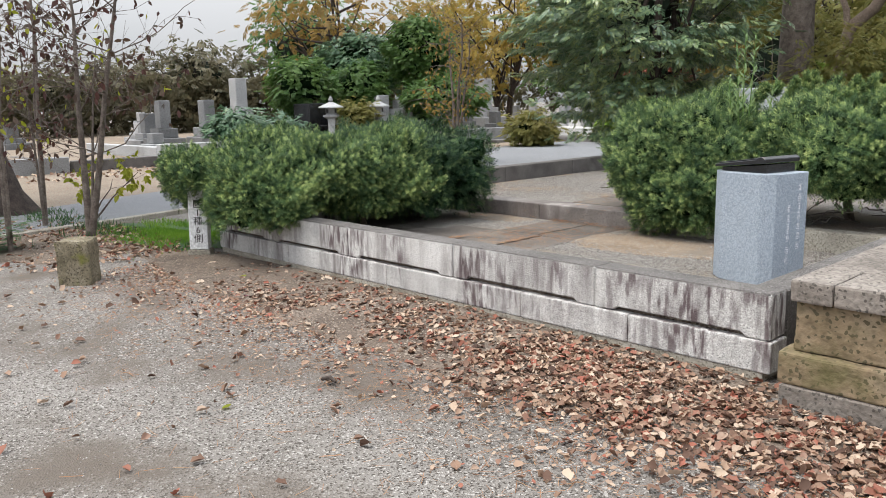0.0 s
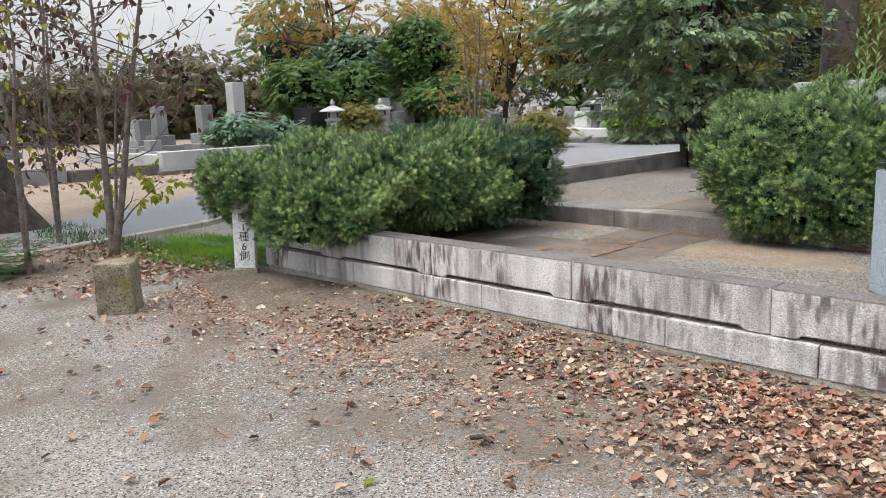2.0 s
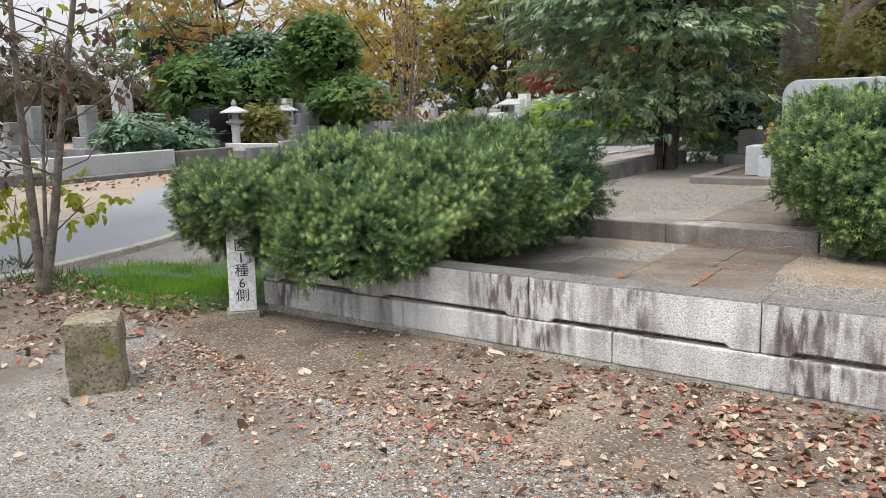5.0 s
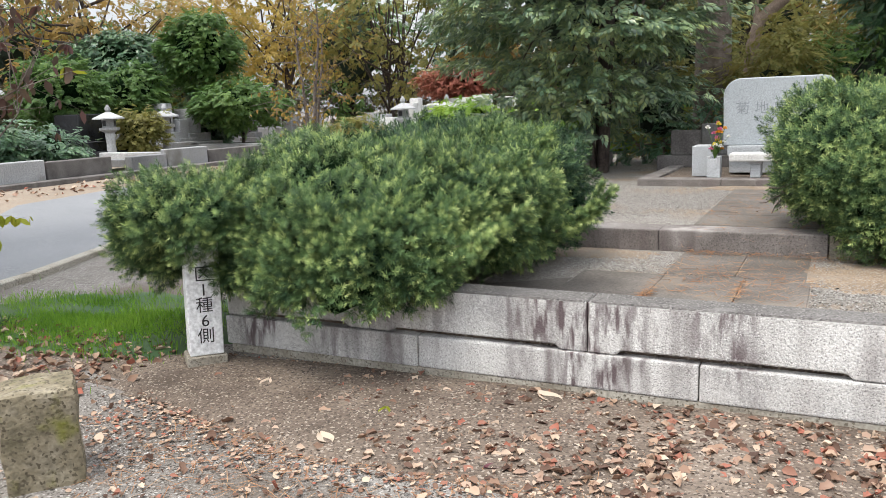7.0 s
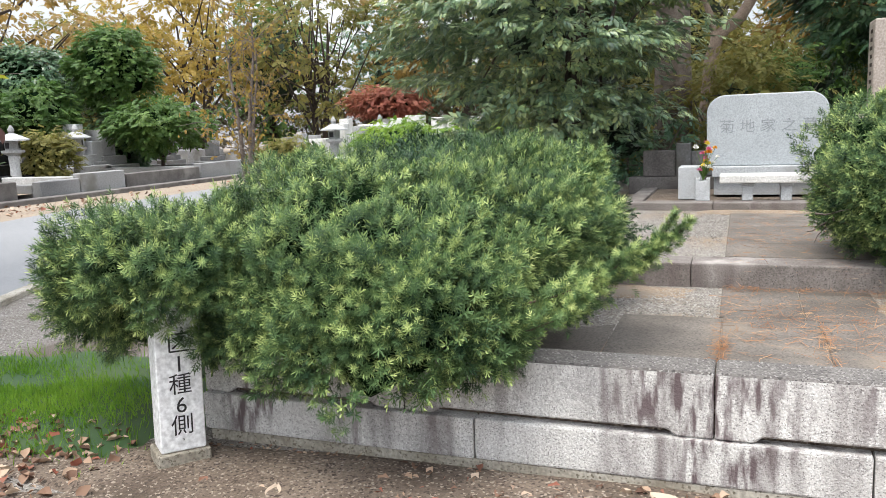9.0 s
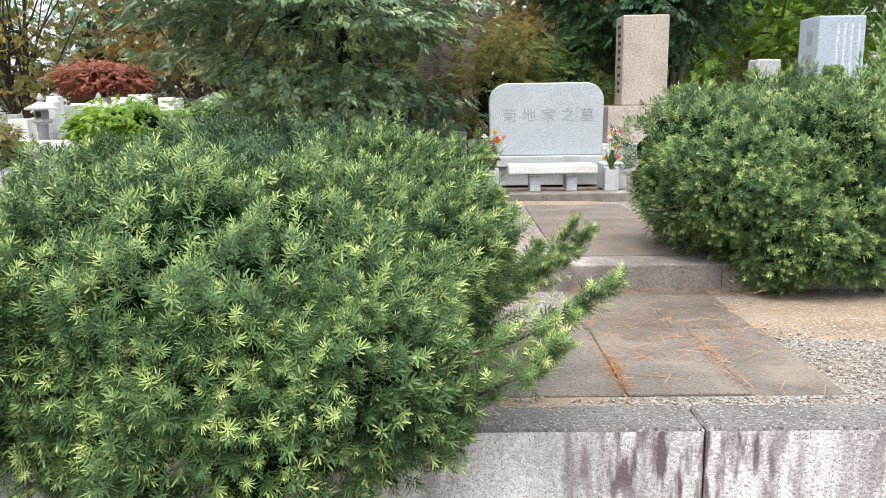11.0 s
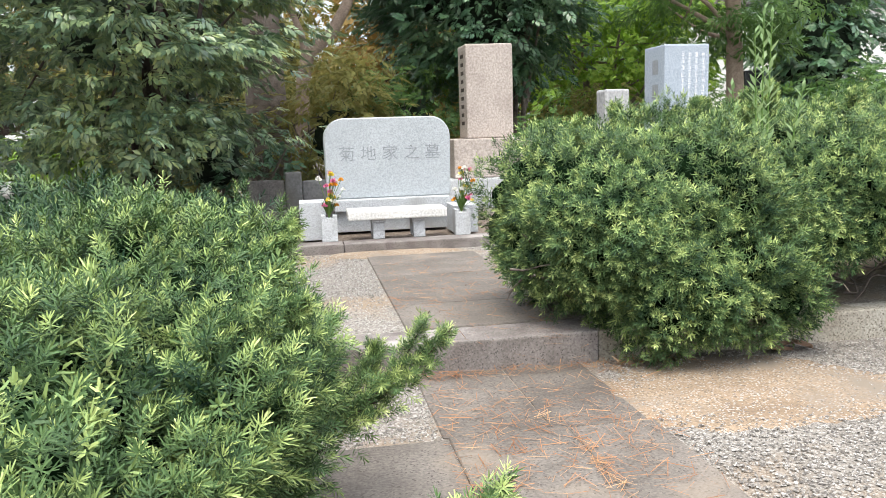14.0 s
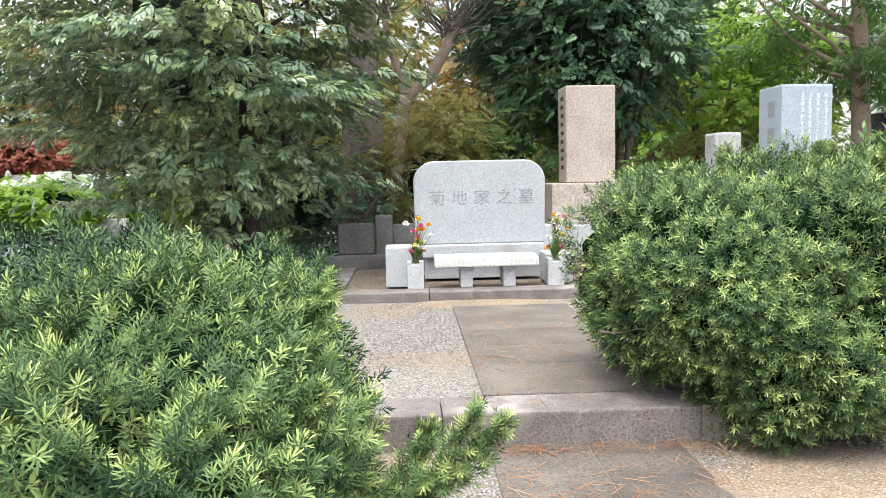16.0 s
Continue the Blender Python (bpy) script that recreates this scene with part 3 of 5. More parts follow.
soil_patch("sand_edge", -5.75, 6.52, 0.75, 0.26, T1 - 0.006, M["sand"], "orange sandy soil at the foot of the step", 25, 0.010)

# ---------------------------------------------------------------- front wall, block by block
wall = thing("wall_front", (0, FRONT, 0), "weathered grey granite retaining wall of two block courses, streaked dark", "wall", "", "structure")


def upper_block(x0, x1):
    w = x1 - x0
    i = 0.17
    out = [(0, 0.215), (i - 0.02, 0.215), (i + 0.012, 0.243), (w - i - 0.012, 0.243), (w - i + 0.02, 0.215), (w, 0.215), (w, 0.5), (0, 0.5)]
    bm = profile(out, "y", 0.0, 0.21, 0.009)
    return bm


joints = [-7.47, -6.34, -4.955, -3.52, -2.09, -0.83]
for a, c in zip(joints, joints[1:]):
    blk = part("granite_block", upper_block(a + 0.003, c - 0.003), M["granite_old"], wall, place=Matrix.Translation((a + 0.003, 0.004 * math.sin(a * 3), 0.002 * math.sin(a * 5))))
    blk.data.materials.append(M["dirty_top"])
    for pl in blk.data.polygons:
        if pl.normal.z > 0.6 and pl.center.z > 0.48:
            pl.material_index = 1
low = [-7.47, -5.99, -4.37, -2.76, -1.80, -0.81]
for a, c in zip(low, low[1:]):
    part("granite_block", box(0.0, c - a - 0.006, -0.02, 0.20, 0.02, 0.2125, 0.010, 2), M["granite_old"], wall, place=Matrix.Translation((a + 0.003, 0.003 * math.sin(a * 7), 0)))
part("footing", box(-7.44, -0.86, -0.012, 0.19, -0.30, 0.018, 0.004), M["concrete"], wall)
part("joint_backing", box(-7.42, -0.88, 0.06, 0.185, 0.19, 0.46, 0), M["soil"], wall)
for k, (y0, y1) in enumerate([(0.216, 1.9), (1.906, 3.5), (3.506, 3.9)]):
    part("granite_block", box(-7.47, -7.2, y0, y1, 0.215, 0.5, 0.012), M["granite_old"], wall)
    part("granite_block", box(-7.48, -7.2, y0, y1, -0.2, 0.213, 0.012), M["granite_old"], wall)
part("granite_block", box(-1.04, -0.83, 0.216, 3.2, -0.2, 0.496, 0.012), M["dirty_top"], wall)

# neighbour's stone wall
nb = thing("wall_neighbour", (0, 3.30, 0), "mossy sandstone block wall with a grey capstone", "wall", "", "structure")
for x0, x1 in [(-0.62, -0.40), (-0.394, 0.3), (0.306, 1.1), (1.106, 1.9)]:
    part("capstone", box(x0, x1, -0.02, 0.40, 0.555, 0.675, 0.014, 2, 0.004, 3), M["tuff_cap"], nb)
for y0 in (0.406, 1.206, 2.006):
    part("capstone", box(-0.62, -0.22, y0, y0 + 0.794, 0.555, 0.675, 0.014, 2, 0.004, 3), M["tuff_cap"], nb)
for x0, x1 in [(-0.60, 0.05), (0.056, 0.75), (0.756, 1.5), (1.506, 1.9)]:
    part("sandstone_block", box(x0, x1, 0.02, 0.38, 0.275, 0.55, 0.014, 2, 0.010, 5), M["tuff"], nb)
for x0, x1 in [(-0.66, 0.35), (0.356, 1.2), (1.206, 1.9)]:
    part("sandstone_block", box(x0, x1, -0.035, 0.40, 0.09, 0.27, 0.014, 2, 0.008, 5), M["tuff"], nb)
for y0 in (0.41, 1.41):
    part("sandstone_block", box(-0.60, -0.24, y0, y0 + 0.994, 0.09, 0.55, 0.014, 2, 0.010, 5), M["tuff"], nb)
part("footing", box(-0.64, 1.9, -0.05, 0.39, -0.3, 0.088, 0.006), M["tuff_cap"], nb)

# step between the terraces, and the kerb that carries on from it
step = thing("step", (0, 6.744, 0), "low dark stone step with a worn pale edge", "step", "", "structure")
for a, c in [(-7.2, -6.62), (-6.617, -5.231), (-5.228, -3.84)]:
    part("step_stone", box(a, c, 0, 0.34, 0.05, 0.38, 0.014, 2), M["granite_dark"], step)
for a, c in [(-3.834, -2.45), (-2.444, -1.0), (-0.99, 0.4)]:
    part("kerb_stone", box(a, c, 0.02, 0.22, 0.05, 0.375, 0.012, 2, 0.003, 2), M["concrete"], step)

# side kerb along the lane
side = thing("kerb_side", (-7.66, 0, 0), "dark grey stone kerb along the side of the plot", "kerb", "", "structure")
for a, c in [(6.9, 8.7), (8.706, 10.5), (10.506, 12.3), (12.306, 14.1)]:
    part("kerb_stone", box(-0.14, 0.10, a, c, -0.2, 0.61, 0.02, 2), M["kerb_dark"], side)

# paving slabs
path = thing("paving", (0, 0, 0), "worn brown stone slabs laid as a path", "paving", "", "structure")
for x0, x1, y0, y1 in [(-4.38, -3.93, 4.655, 5.765), (-4.965, -4.386, 4.66, 5.765), (-5.62, -4.971, 4.66, 5.75), (-6.25, -5.626, 4.66, 5.75), (-6.9, -6.256, 4.66, 5.75), (-4.99, -4.46, 5.771, 6.738), (-4.454, -3.96, 5.771, 6.738)]:
    part("paving_slab", box(x0, x1, y0, y1, T1 - 0.08, T1 + 0.006 * math.sin(x0 * 7 + y0), 0.006), M["slab"], path)
for y0, y1 in [(7.088, 7.80), (7.806, 8.36), (8.366, 8.98), (8.986, 9.6), (9.606, 10.15)]:
    part("paving_slab", box(-4.98, -3.88, y0, y1, T2 - 0.08, T2 + 0.008 + 0.003 * math.sin(y0 * 9), 0.006), M["slab"], path)

# ---------------------------------------------------------------- gravestone platform
plat = thing("platform_kerb", (0, 10.536, 0), "low dark stone kerb round the gravestone bed", "kerb", "", "structure")
for a, c in [(-6.29, -5.19), (-5.184, -3.4), (-3.394, -2.6)]:
    part("kerb_stone", box(a, c, 0, 0.30, 0.2, PLAT, 0.012, 2), M["granite_dark"], plat)
part("kerb_stone", box(-6.29, -6.07, 0.306, 2.6, 0.2, PLAT, 0.012, 2), M["granite_dark"], plat)
part("kerb_stone", box(-6.5, -5.1, 2.3, 2.55, 0.2, 0.62, 0.012, 2), M["kerb_dark"], plat)
part("bed_soil", box(-6.06, -2.6, 0.306, 2.29, 0.2, PLAT - 0.03, 0), M["soil"], plat, "leaf-strewn soil")

grave = thing("gravestone", (-4.57, 11.59, PLAT), "wide pale granite gravestone with rounded shoulders on a base", "gravestone")


def round_slab(w, z0, z1, r, d0, d1):
    pts = [(-w / 2 + 0.012, z0), (w / 2 - 0.012, z0)]
    for cx, s, rev in ((w / 2 - r, 0, 1), (-w / 2 + r, 90, 1)):
        pts += [(cx + r * math.cos(radians(s + 9 * i)), z1 - r + r * math.sin(radians(s + 9 * i))) for i in range(11)]
    return profile(pts, "y", d0, d1, 0.012)


part("stone", round_slab(1.49, 0.385, 1.322, 0.24, 0.0, 0.26), M["polished"], grave, "", False)
part("plinth", box(-0.66, 0.70, -0.14, 0.40, 0.25, 0.383, 0.010, 2), M["granite_new"], grave)
part("base", box(-0.64, 0.68, -0.06, 0.46, 0.0, 0.248, 0.010, 2), M["granite_new"], grave)


def text_part(name, body, size, material, parent, place, depth=0.002, label="", narrow=1.0, bold=0.0):
    cu = bpy.data.curves.new(name, "FONT")
    cu.body, cu.size, cu.extrude, cu.align_x, cu.align_y = body, size, depth, "CENTER", "CENTER"
    cu.resolution_u, cu.offset = 3, bold
    tmp = new(name, cu)
    bpy.context.view_layer.update()
    me = bpy.data.meshes.new_from_object(tmp.evaluated_get(bpy.context.evaluated_depsgraph_get()))
    bpy.data.objects.remove(tmp)
    me.transform(Matrix.Diagonal((narrow, 1, 1, 1)))
    me.materials.clear()
    return link_mesh(name, me, material, parent, label, False, place)


for i, c in enumerate("菊地家之墓"):
    text_part("carved_character", c, 0.185, M["carved"], grave, pose(-0.485 + 0.253 * i, -0.001, 0.895, 90, 0, 0), 0.0015, "carved lettering", 1.05)

bench = thing("offering_table", (-4.58, 10.72, PLAT), "pale stone offering bench on two short legs", "bench")
part("top", box(-0.54, 0.535, 0.0, 0.42, 0.22, 0.322, 0.016, 2), M["marble"], bench)
for x in (-0.21, 0.235):
    leg = part("leg", box(x - 0.065, x + 0.065, 0.07, 0.36, 0.0, 0.182, 0.008), M["granite_new"], bench)
    part("cap", box(x - 0.08, x + 0.08, 0.055, 0.375, 0.184, 0.218, 0.006), M["granite_new"], leg)

for k, (x, h) in enumerate([(-5.49, 0.415), (-3.79, 0.31)]):
    blk = thing("granite_side_block", (x, 11.05, PLAT), "pale grey granite block beside the gravestone", "stone block", "side blocks")
    part("block", box(-0.14, 0.14, -0.1, 0.34, 0, h, 0.008, 2), M["granite_new"], blk)


def vase(x, y, seed):
    v = thing("flower_vase", (x, y, PLAT), "grey granite vase block for flowers", "vase", "grave vases")
    part("body", profile([(-0.085, 0), (0.085, 0), (0.085, 0.285), (0.04, 0.285), (0.04, 0.25), (-0.04, 0.25), (-0.04, 0.285), (-0.085, 0.285)], "y", -0.085, 0.085, 0.005), M["granite_new"], v)
    r = np.random.default_rng(seed)
    f = thing("flower_bunch", (x, y, PLAT + 0.25), "mixed orange, pink, yellow and white cut flowers", "flowers", "grave flowers")
    for i in range(22):
        top = np.array([r.normal(0.03, 0.055), r.normal(-0.02, 0.04), 0.12 + 0.36 * r.random()])
        tv, tf = tube([np.zeros(3), top * np.array([0.4, 0.4, 0.55]), top], [0.004, 0.0035, 0.003], 5)
        st = link_mesh("stem", np_mesh("stem", tv, tf), M["stalk"], f)
        a = r.random(26) * 6.28
        e = r.random(26) * 1.4
        ax = np.stack([np.cos(a) * np.cos(e), np.sin(a) * np.cos(e), np.sin(e)], 1)
        pv, pf = scatter(np.array([[0, 0, 0], [-0.3, 0, 0.6], [0, 0, 1.0], [0.3, 0, 0.6]]), np.array([[0, 1, 2, 3]]), np.repeat(top[None], 26, 0), frames_for(ax), 0.030 + 0.022 * r.random())
        link_mesh("blossom", np_mesh("blossom", pv, pf), M[("petal_orange", "petal_pink", "petal_white", "petal_yellow", "petal_white")[i % 5]], st)
    tv, tf = leaves_shape(9, 1.0, 0.16, 22, 0.05)
    link_mesh("leaves", np_mesh("leaves", tv * 0.2, tf), M["midgreen"], f)


vase(-5.32, 10.86, 3)
vase(-3.86, 10.86, 4)

# ---------------------------------------------------------------- shrubs


def swell(p, seed):
    return 0.13 * lumps(p, 4.5, seed + 1) + 0.09 * lumps(p, 10.0, seed + 2) + 0.03 * lumps(p, 26.0, seed + 3)


def surface_points(n, parts, seed, low_cut, back=2.0):
    """Points and normals on the outside of several swollen, lumpy ellipsoids."""
    r = np.random.default_rng(seed)
    pts, nrm = [], []
    area = np.array([p[3] * p[4] + p[3] * p[5] + p[4] * p[5] for p in parts])
    for k, (cx, cy, cz, rx, ry, rz) in enumerate(parts):
        m = int(n * area[k] / area.sum())
        d = r.normal(size=(m, 3))
        d /= np.linalg.norm(d, axis=1, keepdims=True)
        c, rad = np.array([cx, cy, cz]), np.array([rx, ry, rz])
        sq = (np.abs(d) ** 2.6).sum(1) ** (-1 / 2.6)
        p = d * sq[:, None] * rad
        nn = p / rad ** 2
        nn /= np.linalg.norm(nn, axis=1, keepdims=True)
        p = c + p + nn * swell(p + c, seed)[:, None]
        keep = (p[:, 2] > (low_cut[k] if isinstance(low_cut, list) else low_cut)) & (nn[:, 1] < back)
        for j, (ox, oy, oz, sx, sy, sz) in enumerate(parts):
            if j != k:
                q = np.abs((p - np.array([ox, oy, oz])) / np.array([sx, sy, sz]))
                keep &= (q ** 2.6).sum(1) > 0.62
        keep &= (nn[:, 1] < 0.5) | (r.random(m) < 0.45)
        pts.append(p[keep])
        nrm.append(nn[keep])
    return np.concatenate(pts), np.concatenate(nrm)


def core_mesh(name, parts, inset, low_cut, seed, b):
    """A near-black hull painted as the shade inside the shrub: the same swellings, a hand's breadth further in."""
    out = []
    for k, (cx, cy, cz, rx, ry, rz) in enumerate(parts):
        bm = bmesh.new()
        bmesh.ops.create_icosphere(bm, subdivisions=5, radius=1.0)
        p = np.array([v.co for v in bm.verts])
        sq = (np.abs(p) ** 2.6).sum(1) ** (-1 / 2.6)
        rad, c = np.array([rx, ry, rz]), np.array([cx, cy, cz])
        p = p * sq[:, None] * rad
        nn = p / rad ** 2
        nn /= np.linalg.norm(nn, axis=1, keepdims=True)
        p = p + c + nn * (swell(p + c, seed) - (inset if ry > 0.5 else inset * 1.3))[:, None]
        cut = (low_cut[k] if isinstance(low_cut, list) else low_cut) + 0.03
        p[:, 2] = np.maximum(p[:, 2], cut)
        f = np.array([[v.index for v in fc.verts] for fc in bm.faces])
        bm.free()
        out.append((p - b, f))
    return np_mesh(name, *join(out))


def toned_mesh(name, v, f, tone, material, parent):
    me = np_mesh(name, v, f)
    me.attributes.new("tone", "FLOAT", "POINT").data.foreach_set("value", tone)
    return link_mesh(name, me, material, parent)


def yew_shrub(label, base, parts, count, size, material, seed, low_cut, stems=(), up=0.28, shrink=0.17, extra=(), back=2.0, bushy=1.0, pad=30, reach=0.125, shape=(28, 0.42, 0.052)):
    """A spreading yew: stems, a near-black core painted as shade and a dense skin of needled shoots."""
    t = thing("yew_shrub", base, label, "shrub")
    b = np.array(base)
    pts, nrm = surface_points(count, parts, seed, low_cut, back)
    r = np.random.default_rng(seed + 9)
    n = len(pts)
    # shoots gather in domed pads round the branch ends, with deep gaps between
    tips = pts[r.choice(n, max(1, n // pad), replace=False)]
    near = np.concatenate([((q[:, None] - tips[None]) ** 2).sum(2).argmin(1) for q in np.array_split(pts, 1 + n // 2000)])
    away = pts - tips[near]
    d = np.linalg.norm(away, axis=1)
    pts0 = pts
    dome = 0.030 - 0.135 * np.minimum(1.0, d / reach) ** 1.6
    pts = pts + nrm * (dome - r.random(n) ** 2 * 0.05)[:, None] 
    ax = nrm * 0.8 + np.array([0, 0, up]) + away / reach * 0.8 + r.normal(0, 0.22, (n, 3))
    tv, tf = sprig_shape(*shape)
    v, f = scatter(tv, tf, pts - b, frames_for(ax), size * (0.7 + 0.6 * r.random(n)))
    toned_mesh("foliage", v, f, sprig_tone(shape[0], n, r), material, t)
    # a second layer of shoots a hand's breadth further in
    few = r.choice(n, n // 2, replace=False)
    ov, of = sprig_shape(11, 0.46, 0.095)
    v, f = scatter(ov, of, pts0[few] - nrm[few] * (0.055 + 0.075 * r.random(len(few)))[:, None] - b, frames_for(nrm[few] + r.normal(0, 0.4, (len(few), 3))), size * 1.15)
    toned_mesh("inner_shoots", v, f, sprig_tone(11, len(few), r), material, t)
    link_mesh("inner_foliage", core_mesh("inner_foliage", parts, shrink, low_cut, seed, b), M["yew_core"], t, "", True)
    for i, (x, y) in enumerate(stems):
        p0 = np.array([x, y, base[2] - 0.05]) - b
        pc = np.array(parts[i % len(parts)][:3]) - b
        sv, sf = tube([p0, p0 * 0.6 + pc * 0.4 + r.normal(0, 0.05, 3), pc], [0.05, 0.04, 0.025], 7)
        link_mesh("stem", np_mesh("stem", sv, sf), M["twig"], t)
    for line in extra:
        line = np.array(line) - b
        sv, sf = tube(line, np.linspace(0.006, 0.002, len(line)), 5)
        sh = link_mesh("shoot", np_mesh("shoot", sv, sf), M["twig"], t)
        k = 150
        q = np.linspace(0.0, 0.93, k) * (len(line) - 1)
        i0 = np.minimum(q.astype(int), len(line) - 2)
        p = line[i0] + (line[i0 + 1] - line[i0]) * (q - i0)[:, None]
        along = line[i0 + 1] - line[i0]
        along /= np.linalg.norm(along, axis=1, keepdims=True)
        axx = along * 0.9 + r.normal(0, 0.62, (k, 3)) + np.array([0, 0, 0.25])
        p = p + r.normal(0, 1, (k, 3)) * (np.linspace(0.062, 0.003, k) * bushy)[:, None]
        v, f = scatter(tv, tf, p, frames_for(axx), size * np.linspace(1.25, 0.85, k))
        toned_mesh("shoot_needles", v, f, sprig_tone(shape[0], k, r, 0.1), material, sh)
    return t


SHRUB_A = [(-6.75, 4.15, 0.86, 1.06, 1.05, 0.44), (-7.72, 3.95, 0.74, 0.72, 0.72, 0.36), (-6.22, 4.85, 0.90, 0.62, 0.95, 0.42), (-6.58, 3.54, 0.64, 0.84, 0.46, 0.34), (-7.42, 3.40, 0.91, 0.55, 0.45, 0.30)]
SHRUB_B = [(-6.46, 5.92, 0.80, 0.80, 0.86, 0.56), (-7.1, 5.7, 0.86, 0.8, 0.9, 0.52)]
SHRUB_C = [(-3.42, 7.32, 0.98, 0.94, 0.95, 0.62), (-1.9, 7.68, 1.08, 1.15, 1.05, 0.58), (-0.4, 7.88, 1.10, 1.1, 1.0, 0.60), (-3.18, 6.80, 0.66, 0.66, 0.56, 0.44)]
shoots = [[(-5.80, 4.72, 0.62), (-5.50, 4.80, 0.66), (-5.30, 4.82, 0.82), (-5.184, 4.788, 1.04)], [(-5.85, 3.55, 0.72), (-5.58, 3.55, 0.80), (-5.38, 3.55, 0.90), (-5.24, 3.53, 1.03)], [(-5.9, 4.4, 0.95), (-5.7, 4.4, 1.05), (-5.58, 4.4, 1.18)],
          [(-5.55, 4.78, 0.66), (-5.36, 4.82, 0.74), (-5.22, 4.80, 0.86), (-5.112, 4.788, 0.976)], [(-5.95, 3.5, 0.62), (-5.7, 3.45, 0.66), (-5.52, 3.42, 0.75), (-5.43, 3.4, 0.86)], [(-5.85, 4.9, 1.05), (-5.68, 4.9, 1.2), (-5.6, 4.92, 1.36)],
          [(-5.70, 4.85, 0.60), (-5.48, 5.05, 0.66), (-5.36, 5.15, 0.74), (-5.324, 5.20, 0.84)], [(-5.85, 4.62, 0.66), (-5.66, 4.66, 0.72), (-5.56, 4.68, 0.80), (-5.542, 4.685, 0.89)]]
sprouts = []
for k in range(34):
    x, y = -3.9 + 3.6 * ((k * 0.618) % 1), 7.0 + 1.1 * ((k * 0.377) % 1)
    z = 1.42 + 0.10 * math.sin(k * 2.1) + (0.12 if x > -3.0 else 0.0)
    sprouts.append([(x, y, z), (x + 0.03 * math.sin(k), y - 0.02, z + 0.10), (x + 0.07 * math.sin(k), y - 0.03, z + 0.20 + 0.08 * math.sin(k * 3.3))])
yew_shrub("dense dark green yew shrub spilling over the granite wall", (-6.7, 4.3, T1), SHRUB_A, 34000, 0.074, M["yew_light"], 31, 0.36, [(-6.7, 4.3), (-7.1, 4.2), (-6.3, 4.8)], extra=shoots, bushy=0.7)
yew_shrub("rounded dark green yew shrub on the gravel terrace", (-6.5, 5.9, T1), SHRUB_B, 9500, 0.088, M["yew"], 47, 0.26, [(-6.5, 5.9), (-7.0, 5.7)], shape=(15, 0.42, 0.085))
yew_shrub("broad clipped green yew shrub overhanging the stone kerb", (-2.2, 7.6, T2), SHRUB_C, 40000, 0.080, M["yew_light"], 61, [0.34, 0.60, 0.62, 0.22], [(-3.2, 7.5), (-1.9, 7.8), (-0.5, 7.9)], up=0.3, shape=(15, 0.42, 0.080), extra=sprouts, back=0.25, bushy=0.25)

# pale sapling growing up through the broad shrub
sprout = thing("pale_sapling", (-2.68, 6.90, T2), "pale green upright sapling growing through the yew", "sapling")
rs = np.random.default_rng(17)
for dx, dy, h in [(-0.02, 0.0, 1.92), (0.07, 0.05, 1.90), (-0.09, -0.02, 1.78), (-0.20, 0.04, 1.46), (0.30, 0.05, 1.45)]:
    line = np.array([(0, 0, 0), (dx * 0.5, dy * 0.5, h * 0.5), (dx, dy, h)])
    tv, tf = tube(line, [0.009, 0.007, 0.003], 6)
    st = link_mesh("stem", np_mesh("stem", tv, tf), M["stalk"], sprout)
    u = np.linspace(0.58, 1.0, 22)
    p = np.array([dx, dy, h]) * u[:, None]
    a = np.arange(22) * 2.4 + rs.random(22)
    ax = np.stack([np.cos(a), np.sin(a), 0.75 + 0.4 * u], 1)
    lv = np.array([[0, 0, 0], [-0.13, 0.03, 0.45], [0, -0.04, 1.0], [0, 0, 0.5], [0.13, 0.03, 0.45]])
    lf = np.array([[0, 1, 2, 3], [0, 3, 2, 4]])
    v, f = scatter(lv, lf, p, frames_for(ax, (0, 0, 1)), 0.13 * (1.1 - 0.45 * (u - 0.58) / 0.42))
    link_mesh("leaves", np_mesh("leaves", v, f), M["pale_leaf"], st)

# bare twigs under the broad shrub
under = thing("dead_branches", (-1.7, 7.1, T2), "tangle of bare brown twigs beneath the yew", "branches")
ru = np.random.default_rng(8)
for i in range(46):
    p0 = np.array([ru.uniform(-0.9, 1.5), ru.uniform(-0.1, 0.5), ru.uniform(0.02, 0.25)])
    if i > 37:
        p0 = np.array([-2.45 + ru.normal(0, 0.06), 0.05 + ru.normal(0, 0.06), 0.35 + ru.normal(0, 0.12)])
    q = [p0]
    d = np.array([ru.normal(0, 1.0), ru.normal(-0.3, 0.3), ru.normal(0.05, 0.25)])
    for j in range(5):
        d = d / np.linalg.norm(d) + ru.normal(0, 0.3, 3)
        q.append(q[-1] + d * (0.10 if i <= 37 else 0.055))
    q = np.array(q)
    q[:, 2] = np.maximum(q[:, 2], 0.02)
    tv_, tf_ = tube(q, np.linspace(0.009, 0.003, 6), 5)
    link_mesh("dead_twig", np_mesh("dead_twig", tv_, tf_), M["bark_grey"], under)

# ---------------------------------------------------------------- trees


def limb(p, d, length, r0, bends, rr, lift=0.1, wander=0.22):
    pts = [np.array(p, float)]
    d = np.array(d, float)
    for i in range(bends):
        d = d / np.linalg.norm(d)
        pts.append(pts[-1] + d * length / bends)
        d = d + rr.normal(0, wander, 3) + np.array([0, 0, lift])
    return np.array(pts), np.linspace(r0, r0 * 0.35, bends + 1)


